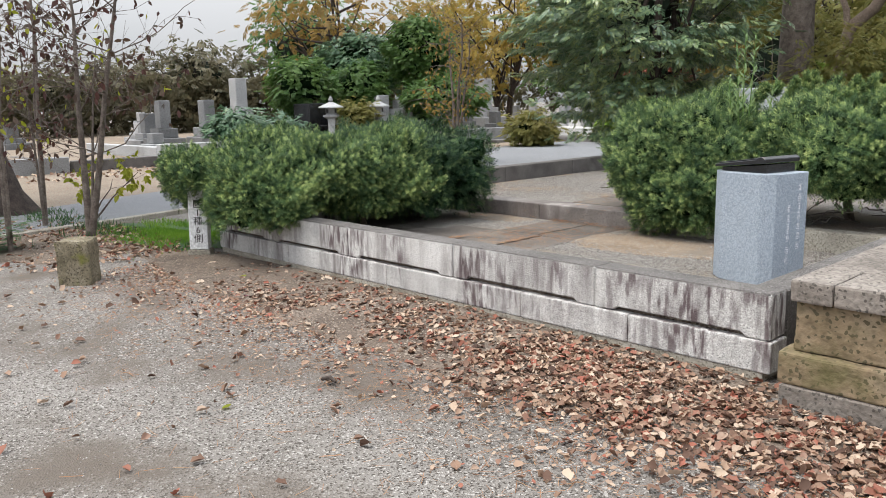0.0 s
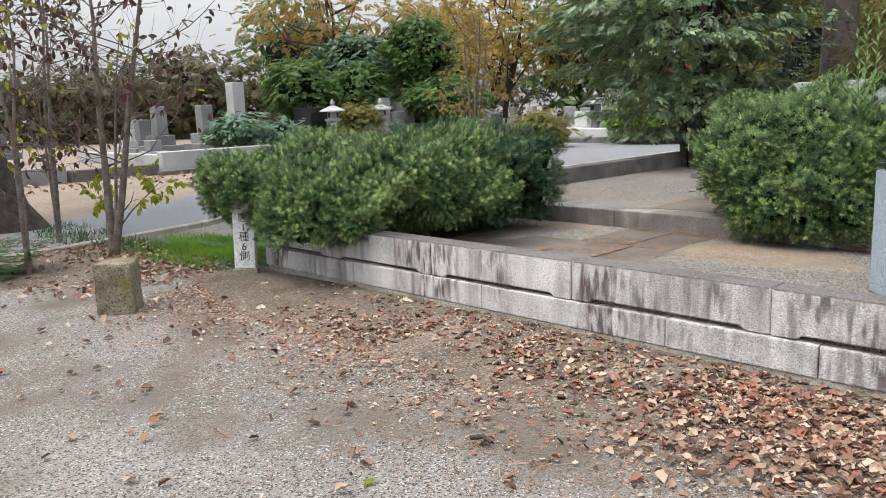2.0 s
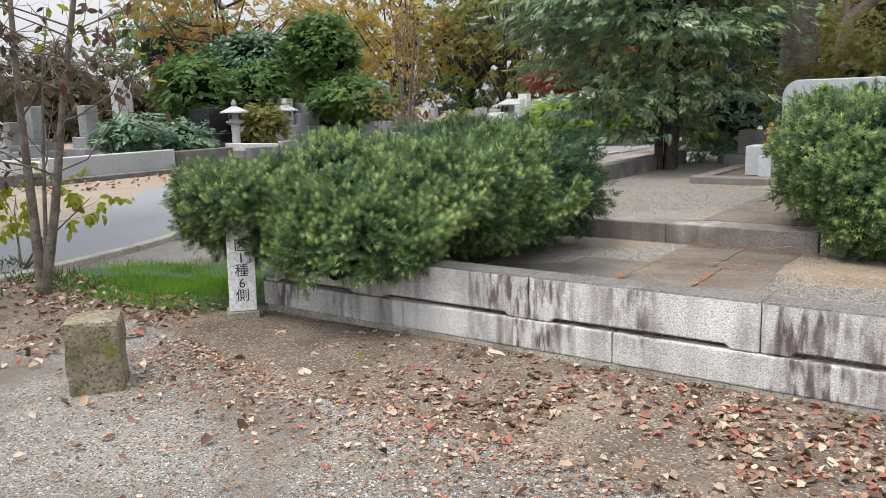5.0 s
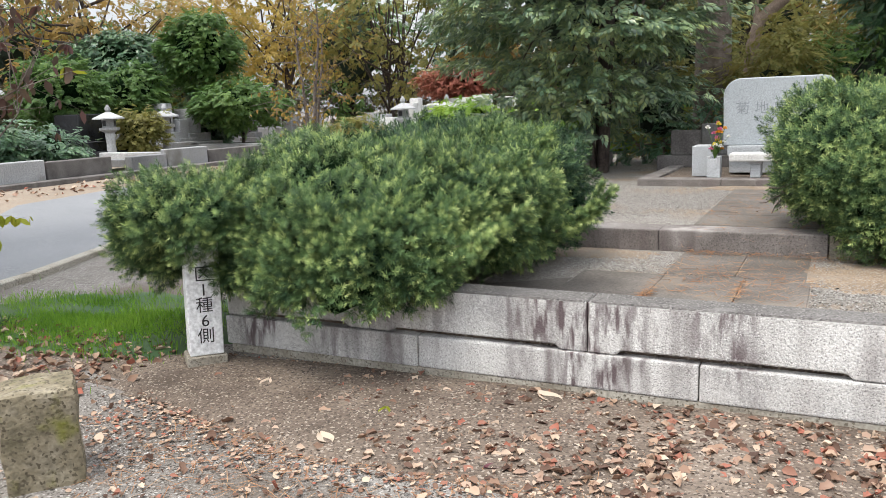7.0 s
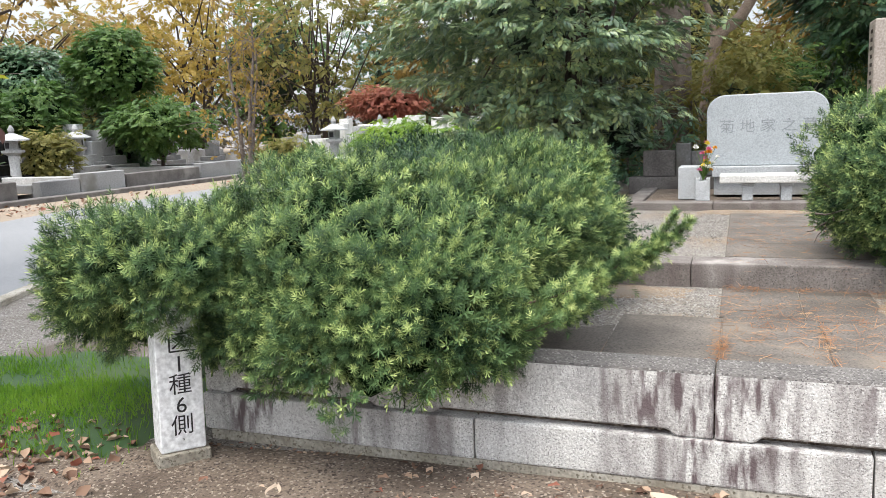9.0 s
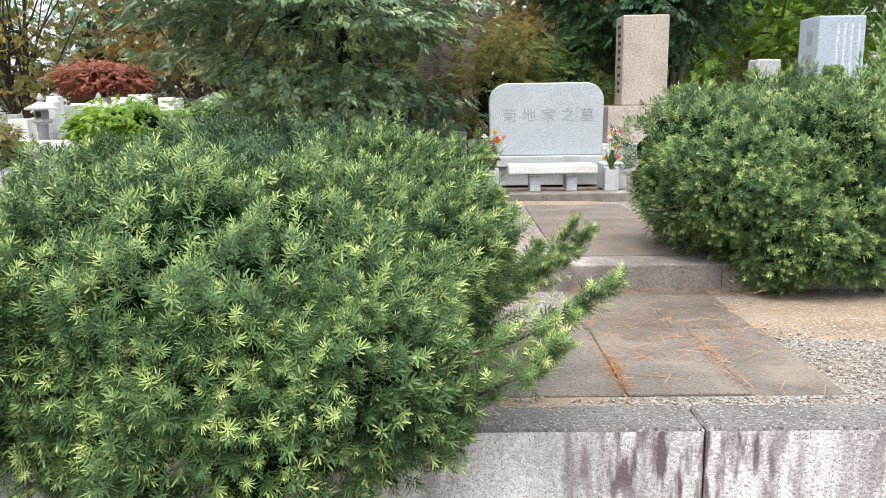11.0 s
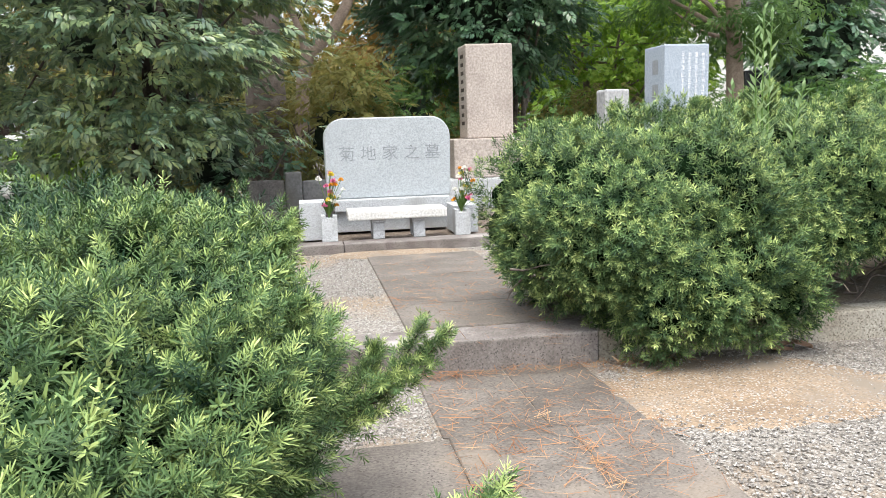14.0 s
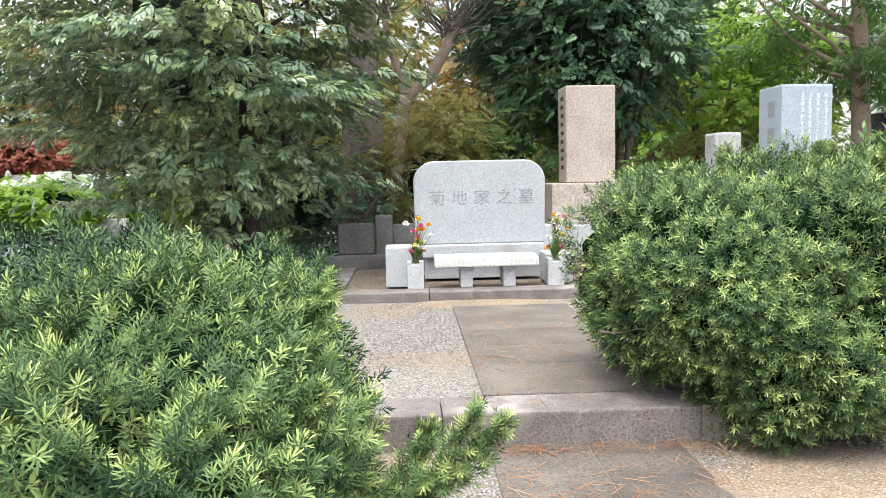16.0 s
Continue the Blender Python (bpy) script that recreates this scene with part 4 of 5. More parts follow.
def crown_tree(name, base, label, height, trunk_r, crown, clusters, leaf, leaf_m, bark_m, seed, pad=0.55, flat=0.35, stems=1, lean=(0, 0), shell=0.55, core=0.0, category="tree", limbs=11, core_m=None, split=0.3, spray=None, flare=0.0, nod=0.3):
    """A tree: tapered trunk, limbs reaching into the crown, and leaves in clumps with gaps between. crown: centre and radii."""
    t = thing(name, base, label, category)
    r = np.random.default_rng(seed)
    c, rad = np.array(crown[:3]) - np.array(base), np.array(crown[3:])
    tips = []
    for s in range(stems):
        off = np.array([r.normal(0, 0.16), r.normal(0, 0.16), 0]) if stems > 1 else np.zeros(3)
        top = np.array([lean[0], lean[1], height]) + off * 4
        pts = np.array([off + np.array([0, 0, -0.1]), off + top * np.array([0.15, 0.15, 0.25]) + r.normal(0, 0.03, 3), off + top * np.array([0.5, 0.5, 0.55]) + r.normal(0, 0.06, 3), top])
        v, f = tube(pts, np.array([1.25, 0.95, 0.7, 0.25]) * trunk_r / (1 + 0.3 * (stems - 1)), 10)
        link_mesh("trunk", np_mesh("trunk", v, f), bark_m, t, "", True)
        tips.append(pts)
    pieces = []
    centres = []
    for i in range(clusters):
        d = r.normal(size=3)
        d /= np.linalg.norm(d)
        k = shell + (1 - shell) * r.random() ** 0.5
        centres.append(c + d * rad * k)
    centres = np.array(centres)
    centres[:, :2] = c[:2] + (centres[:, :2] - c[:2]) * (1 + flare * (centres[:, 2:] - c[2]) / rad[2])
    for i in range(limbs):
        g = centres[r.integers(len(centres))]
        pt = tips[i % len(tips)]
        a = r.uniform(split, 0.95)
        idx = a * 3
        i0 = min(int(idx), 2)
        p0 = pt[i0] + (pt[i0 + 1] - pt[i0]) * (idx - i0)
        mid = (p0 + g) / 2 + np.array([0, 0, -0.06 * np.linalg.norm(g - p0)]) + r.normal(0, 0.1, 3)
        pieces.append(tube([p0, mid, g], [trunk_r * 0.34, trunk_r * 0.22, trunk_r * 0.07], 6))
    for lv, lf in pieces:
        link_mesh("limb", np_mesh("limb", lv, lf), bark_m, t, "", True)
    per, count, width, fold = spray or (22, 6, 0.36, False)
    tv, tf = spray_shape(count, width, fold)
    pos = np.repeat(centres, per, 0) + r.normal(0, 1, (len(centres) * per, 3)) * np.array([pad, pad, pad * flat])
    away = (pos - c) / rad
    # twigs reach outwards and nod, so that the leaves turn their upper sides up and out
    ax = away * np.array([0.75, 0.75, 0.15]) + r.normal(0, 0.5, pos.shape) * np.array([1, 1, 0.5]) + np.array([0, 0, -nod])
    up = away * 0.6 + r.normal(0, 0.28, pos.shape) + np.array([0, 0, 0.9])
    v, f = scatter(tv, tf, pos, frames_for(ax, up), leaf * (0.75 + 0.5 * r.random(len(pos))))
    link_mesh("crown", np_mesh("crown", v, f), leaf_m, t)
    # near-black lumpy ball: shade between the leaves, painted as a solid
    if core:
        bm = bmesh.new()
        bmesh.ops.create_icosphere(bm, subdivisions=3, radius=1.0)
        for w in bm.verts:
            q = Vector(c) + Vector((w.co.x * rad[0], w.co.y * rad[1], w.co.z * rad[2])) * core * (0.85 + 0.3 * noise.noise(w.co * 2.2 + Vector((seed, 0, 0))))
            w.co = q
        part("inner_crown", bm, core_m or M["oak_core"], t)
    return t


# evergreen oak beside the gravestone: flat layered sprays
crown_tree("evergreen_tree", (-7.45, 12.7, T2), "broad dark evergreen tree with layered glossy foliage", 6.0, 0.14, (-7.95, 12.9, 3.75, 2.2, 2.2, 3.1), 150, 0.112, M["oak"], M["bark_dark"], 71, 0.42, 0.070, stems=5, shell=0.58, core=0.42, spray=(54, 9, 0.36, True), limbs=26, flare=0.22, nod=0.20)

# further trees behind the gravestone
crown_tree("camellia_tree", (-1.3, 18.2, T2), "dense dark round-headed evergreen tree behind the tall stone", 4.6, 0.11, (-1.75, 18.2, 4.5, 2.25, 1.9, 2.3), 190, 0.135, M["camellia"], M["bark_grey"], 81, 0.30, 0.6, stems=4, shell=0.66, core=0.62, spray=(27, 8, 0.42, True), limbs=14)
crown_tree("lime_green_tree", (2.2, 21.5, T2), "bright yellow-green leafy tree with spreading limbs", 3.6, 0.12, (2.3, 21.3, 3.7, 2.7, 2.0, 1.5), 130, 0.12, M["lime"], M["bark_grey"], 83, 0.36, 0.35, stems=2, shell=0.35, spray=(26, 8, 0.45, False), limbs=16)
crown_tree("pine_tree", (2.45, 16.2, T2), "tall tree with a pinkish brown trunk and dark layered foliage", 7.5, 0.17, (2.6, 16.4, 5.0, 2.4, 2.0, 2.2), 90, 0.16, M["midgreen"], M["bark_pale"], 85, 0.38, 0.3, shell=0.5, spray=(20, 9, 0.22, False), limbs=16, split=0.45)
crown_tree("ivy_covered_tree", (8.2, 22.0, 0.0), "narrow tree thickly covered with dark ivy", 6.5, 0.2, (8.2, 22.0, 4.3, 1.7, 1.5, 3.3), 150, 0.15, M["camellia"], M["bark_dark"], 87, 0.33, 0.7, shell=0.72, core=0.7, spray=(24, 7, 0.55, False), limbs=6)
crown_tree("great_pine", (-6.1, 16.2, T2), "very large tree with furrowed grey-brown bark and dark crown", 12.0, 0.33, (-6.3, 16.8, 9.4, 3.6, 3.0, 3.6), 120, 0.25, M["oak"], M["bark_grey"], 89, 0.5, 0.4, shell=0.4, spray=(18, 8, 0.26, False), limbs=18, split=0.5)
crown_tree("golden_shrub", (10.3, 23.5, 0.0), "yellow autumn shrub beyond the plots", 1.8, 0.05, (10.3, 23.5, 1.7, 1.5, 1.2, 0.9), 40, 0.16, M["golden"], M["bark_grey"], 91, 0.3, 0.7, shell=0.4, spray=(20, 7, 0.5, False), category="shrub")
for k, (x, y, z, rx, ry, rz, m, lab) in enumerate([
        (-5.0, 15.6, 1.55, 1.0, 0.8, 1.25, "olive", "brownish olive shrub thinning for winter behind the gravestone"),
        (-3.5, 17.2, 1.6, 1.3, 0.9, 1.3, "midgreen", "leafy green shrub behind the gravestone"),
        (-0.9, 16.6, 1.3, 0.9, 0.7, 0.75, "midgreen", "low green leafy shrub beside the tall stone"),
        (0.9, 18.8, 1.5, 1.4, 0.9, 0.9, "olive", "yellowing shrub below the lime green tree"),
        (3.6, 13.6, 1.5, 1.3, 1.1, 0.95, "midgreen", "light green leafy shrub beyond the yew"),
        (5.6, 16.5, 1.5, 1.6, 1.1, 1.1, "midgreen", "green leafy shrub beyond the yew"),
        (1.5, 14.6, 1.3, 1.2, 0.9, 0.8, "midgreen", "green leafy shrub beyond the yew"),
        (-7.6, 19.0, 2.2, 2.2, 1.2, 2.2, "olive", "tall olive brown shrub below the great tree"),
        (-3.5, 21.5, 2.0, 3.0, 1.2, 1.8, "olive", "tall brownish thicket behind the trees"),
        (4.5, 25.0, 1.9, 3.4, 1.2, 1.8, "midgreen", "tall green thicket behind the trees"),
        (-6.9, 14.9, 1.2, 1.2, 0.8, 0.9, "camellia", "low dark evergreen shrub under the tree")]):
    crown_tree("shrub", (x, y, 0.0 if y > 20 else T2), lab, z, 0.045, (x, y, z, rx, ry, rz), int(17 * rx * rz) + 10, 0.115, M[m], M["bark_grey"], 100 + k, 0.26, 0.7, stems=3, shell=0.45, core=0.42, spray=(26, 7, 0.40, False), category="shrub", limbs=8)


def bent_tree():
    t = thing("bare_tree", (-5.55, 17.0, T2), "pale-barked bent tree with bare upper twigs", "tree")
    v, f = tube([(0, 0, -0.1), (0.02, 0, 1.2), (0.08, 0, 2.2), (0.2, 0, 2.66), (0.62, 0.05, 3.0), (0.92, 0.05, 3.5), (1.1, 0.1, 3.95)], [0.17, 0.15, 0.13, 0.125, 0.115, 0.10, 0.08], 10)
    link_mesh("trunk", np_mesh("trunk", v, f), M["bark_pale"], t, "", True)
    v, f = tube([(0.14, 0, 2.6), (0.10, 0, 3.0), (-0.1, 0.02, 3.5), (-0.2, 0.05, 4.2)], [0.07, 0.065, 0.055, 0.04], 8)
    link_mesh("limb", np_mesh("limb", v, f), M["bark_pale"], t, "", True)
    r = np.random.default_rng(5)
    pc = []
    for i in range(60):
        p = np.array([1.0, 0.1, 3.75]) + r.normal(0, 0.1, 3) if i % 3 else np.array([-0.15, 0.05, 4.0])
        d = np.array([r.normal(0.15, 0.6), r.normal(0, 0.4), r.uniform(0.3, 1.0)])
        pts, rad = limb(p, d, r.uniform(0.6, 1.6), 0.018, 5, r)
        pc.append(tube(pts, rad, 4))
    tagged(link_mesh("twigs", np_mesh("twigs", *join(pc)), M["bark_grey"], t), kind="stuff")


bent_tree()

# ---------------------------------------------------------------- stones round the plot
tall = thing("tall_stone", (-2.50, 15.0, T2), "tall pinkish brown stone pillar on a stepped base", "stone pillar")
part("shaft", box(-0.40, 0.38, 0.0, 0.62, 1.085, 2.59, 0.03, 3, 0.006, 2), M["pink_stone"], tall)
part("die", box(-0.66, 0.66, -0.18, 0.8, 0.45, 1.08, 0.02, 2), M["pink_stone"], tall)
part("base", box(-0.9, 0.9, -0.4, 1.0, -0.05, 0.446, 0.02, 2), M["granite_new"], tall)
for i in range(9):
    part("incised_stroke", box(-0.4035, -0.400, 0.18 + 0.02 * (i % 2), 0.40, 1.30 + 0.135 * i, 1.36 + 0.135 * i, 0), M["bark_dark"], tall, "weathered lettering")



def glyph(w, h, seed):
    """An unreadable character as a few thin strokes in the x, y plane."""
    r = np.random.default_rng(seed)
    bm = bmesh.new()
    for k in range(4):
        y = h * (k / 3 - 0.5) + r.normal(0, 0.004)
        a, c = -w / 2 * r.uniform(0.4, 1), w / 2 * r.uniform(0.4, 1)
        bm.faces.new([bm.verts.new(p) for p in ((a, y, 0), (c, y, 0), (c, y + 0.005, 0), (a, y + 0.005, 0))])
    for k in range(2):
        x = w * r.uniform(-0.4, 0.4)
        bm.faces.new([bm.verts.new(p) for p in ((x, -h * 0.3, 0.0005), (x + 0.005, -h * 0.3, 0.0005), (x + 0.005, h * 0.3, 0.0005), (x, h * 0.3, 0.0005))])
    return bm


tablet = thing("inscribed_pillar", (-0.86, 11.55, T2), "pale blue-grey granite pillar with white incised writing", "stone pillar")
part("shaft", box(-0.29, 0.30, -0.03, 0.55, 0.0, 2.19, 0.02, 2), M["granite_blue"], tablet)
for i, x in enumerate((0.22, 0.13, 0.04, -0.05)):
    for k in range(9 - i % 2):
        part("incised_character", glyph(0.045, 0.058, 40 + 9 * i + k), M["white_ink"], tablet, "white lettering", place=pose(x, -0.0325, 2.06 - 0.078 * k, 90, 0, 0))
for k in range(3):
    part("incised_character", box(-0.2935, -0.2905, 0.14, 0.30, 1.84 - 0.30 * k, 2.02 - 0.30 * k, 0), M["carved"], tablet, "dark lettering")
small = thing("small_stone", (-1.72, 11.6, T2), "small pale weathered stone pillar", "stone pillar")
part("shaft", box(-0.16, 0.16, 0.0, 0.3, 0.0, 1.67, 0.03, 2, 0.008, 2), M["pale_tomb"], small)

fence = thing("stone_fence", (-5.7, 13.0, T2), "low grey stone fence with a rounded post", "fence")
part("post", box(-0.11, 0.11, -0.11, 0.11, 0.0, 0.75, 0.03, 3), M["grey_tomb"], fence, "rounded granite post")
part("panel", box(-0.60, -0.116, -0.05, 0.06, 0.25, 0.65, 0.02, 2, 0.006, 3), M["kerb_dark"], fence)
part("panel", box(0.116, 0.62, -0.05, 0.06, 0.25, 0.63, 0.02, 2, 0.006, 3), M["grey_tomb"], fence)

# notice pillar with a dark lid
pil = thing("name_card_pillar", (-1.72, 5.25, T1), "speckled blue-grey granite pillar with a slanted black lid", "stone pillar", turn=-14)
oct_ = [(-0.29, -0.17), (-0.16, -0.25), (0.21, -0.25), (0.29, -0.17), (0.29, 0.20), (-0.29, 0.20)]
part("shaft", profile(oct_, "z", 0.0, 0.875, 0.006), M["granite_blue"], pil)
part("lid_base", profile([(-0.22, 0.877), (0.20, 0.877), (0.20, 0.945), (-0.22, 0.905)], "y", -0.19, 0.15, 0.004), M["black_stone"], pil)
lid = part("lid", profile([(-0.265, 0.908), (0.215, 0.955), (0.215, 0.985), (0.185, 1.004), (0.150, 1.000), (0.125, 0.980), (-0.262, 0.930)], "y", -0.225, 0.185, 0.004), M["black_stone"], pil, "polished black lid")
for k in range(3):
    part("moulding", profile([(-0.255, 0.9335), (0.118, 0.9815), (0.118, 0.9895), (-0.255, 0.9415)], "y", -0.19 + 0.125 * k, -0.10 + 0.125 * k, 0.003), M["black_stone"], lid)
for k in range(7):
    part("incised_character", glyph(0.04, 0.05, 90 + k), M["white_ink"], pil, "white lettering", place=pose(0.2925, 0.10, 0.755 - 0.075 * k, 90, 0, 90))
for k in range(6):
    part("incised_character", glyph(0.04, 0.05, 70 + k), M["white_ink"], pil, "white lettering", place=pose(0.2925, -0.02, 0.60 - 0.075 * k - (0.03 if k > 3 else 0), 90, 0, 90))

# district marker
mark = thing("marker_post", (-7.36, 3.21, -0.03), "square white marker post with black writing", "marker post", turn=50.5)
mark.matrix_world = mark.matrix_world @ pose(0, 0, 0, 0, 1.6, 0)
part("base", box(-0.125, 0.125, -0.045, 0.16, -0.1, 0.075, 0.008), M["concrete"], mark, "small concrete base")
part("post", box(-0.105, 0.105, -0.03, 0.14, 0.077, 0.80, 0.006), M["sign_white"], mark)
for i, c in enumerate("区1種6側"):
    text_part("painted_character", c, 0.108, M["ink"], mark, pose(0, -0.0312, 0.60 - 0.100 * i, 90, 0, 0), 0.0006, "black lettering", 1.0, 0.0)
v, f = tube([(0.0, -0.034, 0.135), (0.0, -0.028, 0.135)], [0.005, 0.005], 6)
link_mesh("nail", np_mesh("nail", v, f), M["ink"], mark)

# stub post on the corner of the drive
stub = thing("stone_stub_post", (-6.93, 1.72, -0.05), "short mossy concrete post with chipped edges", "post", turn=52)
part("body", box(-0.155, 0.155, -0.16, 0.16, -0.05, 0.46, 0.025, 2, 0.018, 3), M["post"], stub)

# ---------------------------------------------------------------- saplings by the lane


def sapling(base, label, stems, seed, leaf_m, leaf_count, height, spread, second=None):
    t = thing("sapling", base, label, "tree")
    r = np.random.default_rng(seed)
    twigs, ends = [], []
    for s, (dx, dy, h, r0) in enumerate(stems):
        pts = np.array([(0, 0, -0.05), (dx * 0.25, dy * 0.25, h * 0.22), (dx * 0.5 + r.normal(0, 0.03), dy * 0.5, h * 0.5), (dx * 0.8, dy * 0.8 + r.normal(0, 0.03), h * 0.78), (dx, dy, h)])
        v, f = tube(pts, np.array([1.3, 1.0, 0.75, 0.5, 0.22]) * r0, 8)
        link_mesh("stem", np_mesh("stem", v, f), M["bark_grey"], t, "", True)
        for k in range(int(11 * h / 3)):
            a = r.uniform(0.3, 1.0) * 4
            i0 = min(int(a), 3)
            p = pts[i0] + (pts[i0 + 1] - pts[i0]) * (a - i0)
            ang = r.uniform(0, 6.28)
            d = np.array([math.cos(ang), math.sin(ang), r.uniform(0.15, 1.0)])
            q, rad = limb(p, d, r.uniform(0.5, 1.1) * spread, r0 * 0.24, 6, r, 0.05)
            twigs.append(tube(q, rad, 5))
            for w in range(4):
                j = r.integers(1, 6)
                d2 = q[min(j + 1, 6)] - q[j] + r.normal(0, 0.13, 3)
                q2, rad2 = limb(q[j], d2, r.uniform(0.2, 0.55) * spread, r0 * 0.11, 4, r, 0.04)
                twigs.append(tube(q2, rad2, 4))
                ends += list(q2[1:])
    tagged(link_mesh("twigs", np_mesh("twigs", *join(twigs)), M["bark_grey"], t), kind="stuff")
    ends = np.array(ends)
    tv = np.array([[0, 0, 0], [-0.24, 0.02, 0.35], [-0.17, 0.05, 0.75], [0, 0.0, 1.0], [0.17, 0.05, 0.75], [0.24, 0.02, 0.35]])
    tf = np.array([[0, 1, 2, 3], [0, 3, 4, 5]])
    for m, n in [(leaf_m, leaf_count)] + ([second] if second else []):
        pick = ends[r.integers(0, len(ends), n)]
        ax = r.normal(0, 0.5, (n, 3)) + np.array([0, 0, -0.8])
        v, f = scatter(tv, tf, pick, frames_for(ax), 0.07 + 0.05 * r.random(n))
        link_mesh("leaves", np_mesh("leaves", v, f), M[m], t)
    return t


sapling((-9.7, 2.82, -0.03), "bare-twigged sapling with two stems and few purple leaves", [(-0.25, 0.12, 3.6, 0.042), (0.62, 0.50, 3.7, 0.04), (0.1, 0.3, 2.6, 0.02)], 11, "purple", 520, 3.6, 1.75, ("yellow_leaf", 50))
sapling((-11.3, 2.75, -0.03), "thin sapling with fading brown leaves and bare twigs", [(0.15, 0.1, 3.4, 0.032), (-0.4, 0.25, 3.6, 0.03), (0.45, -0.2, 2.8, 0.018)], 12, "purple", 420, 3.4, 1.3, ("yellow_leaf", 60))
sapling((-9.35, 1.75, -0.03), "thin sapling with yellow-green leaves and bare twigs", [(0.3, -0.1, 3.0, 0.022), (-0.3, 0.2, 3.1, 0.025)], 13, "yellow_leaf", 90, 3.0, 0.8, ("purple", 160))
sapling((-14.6, 14.5, -0.03), "thin tree with sparse orange-brown leaves by the lane", [(-0.5, 0.3, 3.6, 0.05), (0.5, -0.2, 3.9, 0.05), (0.1, 0.5, 3.4, 0.045)], 14, "bronze", 900, 3.6, 1.3, ("golden", 300))
sapling((-11.2, 3.35, -0.03), "low sapling with broad yellow-green leaves", [(0.5, 0.6, 0.75, 0.015), (-0.3, 0.2, 0.8, 0.015), (0.8, 0.1, 0.7, 0.014)], 15, "yellow_leaf", 330, 0.8, 0.7)
trunk = thing("old_tree", (-13.6, 2.45, -0.05), "large dark leaning tree trunk beside the lane", "tree")
v, f = tube([(0.2, 0.35, -0.2), (0.12, 0.2, 0.3), (0.0, 0.08, 1.1), (-0.1, -0.05, 2.3), (-0.15, 0.0, 4.5), (-0.1, 0.1, 8)], [0.62, 0.46, 0.36, 0.32, 0.28, 0.15], 14)
link_mesh("trunk", np_mesh("trunk", v, f), M["bark_dark"], trunk, "", True)
r5 = np.random.default_rng(55)
tv, tf = leaves_shape(6, 1.0, 0.36, 70, 0.22)
pos = r5.normal(0, 1, (1500, 3)) * np.array([1.6, 1.6, 1.3]) + np.array([-0.2, 0.2, 6.6])
link_mesh("crown", np_mesh("crown", *scatter(tv, tf, pos, frames_for(r5.normal(0, 0.5, (1500, 3)) + np.array([0, 0, 1])), 0.22)), M["purple"], trunk)

# ---------------------------------------------------------------- ground cover


def litter(name, label, pos, leaf, material, flat=0.45, curl=0.28, seed=1, shape="leaf"):
    r = np.random.default_rng(seed)
    n = len(pos)
    ax = np.stack([r.normal(0, 1, n), r.normal(0, 1, n), r.normal(0, flat, n)], 1)
    up = np.stack([r.normal(0, 0.35, n), r.normal(0, 0.35, n), np.ones(n)], 1)
    ax /= np.linalg.norm(ax, axis=1, keepdims=True)
    u = np.cross(up, ax)
    u /= np.linalg.norm(u, axis=1, keepdims=True)
    rot = np.stack([u, np.cross(ax, u), ax], axis=2)
    if shape == "leaf":
        tv = np.array([[0, 0, -0.5], [-0.34, curl, -0.22], [-0.28, 0.7 * curl, 0.02], [-0.25, curl, 0.30], [0, 0.08, 0.5], [0.20, 0.6 * curl, 0.28], [0.33, curl, 0.05], [0.26, curl, -0.26], [0, 0, -0.1], [0, 0.02, 0.15]])
        tf = np.array([[0, 1, 2, 8], [8, 2, 3, 9], [9, 3, 4, 5], [8, 9, 5, 6], [0, 8, 6, 7]])
    else:
        tv = np.array([[-0.012, 0, -0.5], [-0.012, 0.02, 0.5], [0.012, 0.02, 0.5], [0.012, 0, -0.5]])
        tf = np.array([[0, 1, 2, 3]])
    v, f = scatter(tv, tf, pos, rot, leaf * (0.45 + 1.0 * r.random(n)))
    ob = link_mesh(name, np_mesh(name, v, f), material)
    return tagged(ob, label, "litter", "", "stuff")


def ground_z(p):
    q = np.array(p)
    q[:, 2] = 0
    return -0.03 + 0.014 * lumps(q, 1.7, 3)


def spread(n, x0, x1, y_of, sy, seed, z=None, lift=0.012):
    r = np.random.default_rng(seed)
    x = r.uniform(x0, x1, n)
    y = y_of(x) + sy * r.normal(0, 1, n)
    p = np.stack([x, y, np.zeros(n)], 1)
    p[:, 2] = (ground_z(p) if z is None else z) + lift + r.random(n) * lift
    return p


def in_front(p):
    return p[(p[:, 1] < FRONT - 0.04) & ~((p[:, 0] > -0.70) & (p[:, 1] > 3.22))]


drift = in_front(np.concatenate([
    spread(4300, -2.4, 1.8, lambda x: 2.75 - 0.10 * (x + 1), 0.40, 1, None, 0.014),
    spread(2300, -3.6, 0.6, lambda x: 2.95 + 0 * x, 0.30, 2, None, 0.014),
    spread(900, -6.4, -3.4, lambda x: 3.1 + 0 * x, 0.26, 3, None, 0.010),
    spread(520, -5.8, -4.3, lambda x: 2.75 + 0 * x, 0.22, 4, None, 0.012)]))
for k, curl in enumerate((0.10, 0.22, 0.36)):
    litter("fallen_leaves", "drift of curled red-brown dead leaves along the wall", drift[k::3], 0.049, M["dead"], 0.33, curl, seed=20 + k)
crumbs = in_front(np.concatenate([spread(7000, -3.0, 1.8, lambda x: 2.7 - 0.08 * (x + 1), 0.48, 31, None, 0.008), spread(8500, -7.4, -3.0, lambda x: 2.7 + 0 * x, 0.50, 32, None, 0.006)]))
litter("leaf_crumbs", "broken brown leaf crumbs over the soil", crumbs, 0.027, M["dead"], 0.25, 0.1, seed=33)
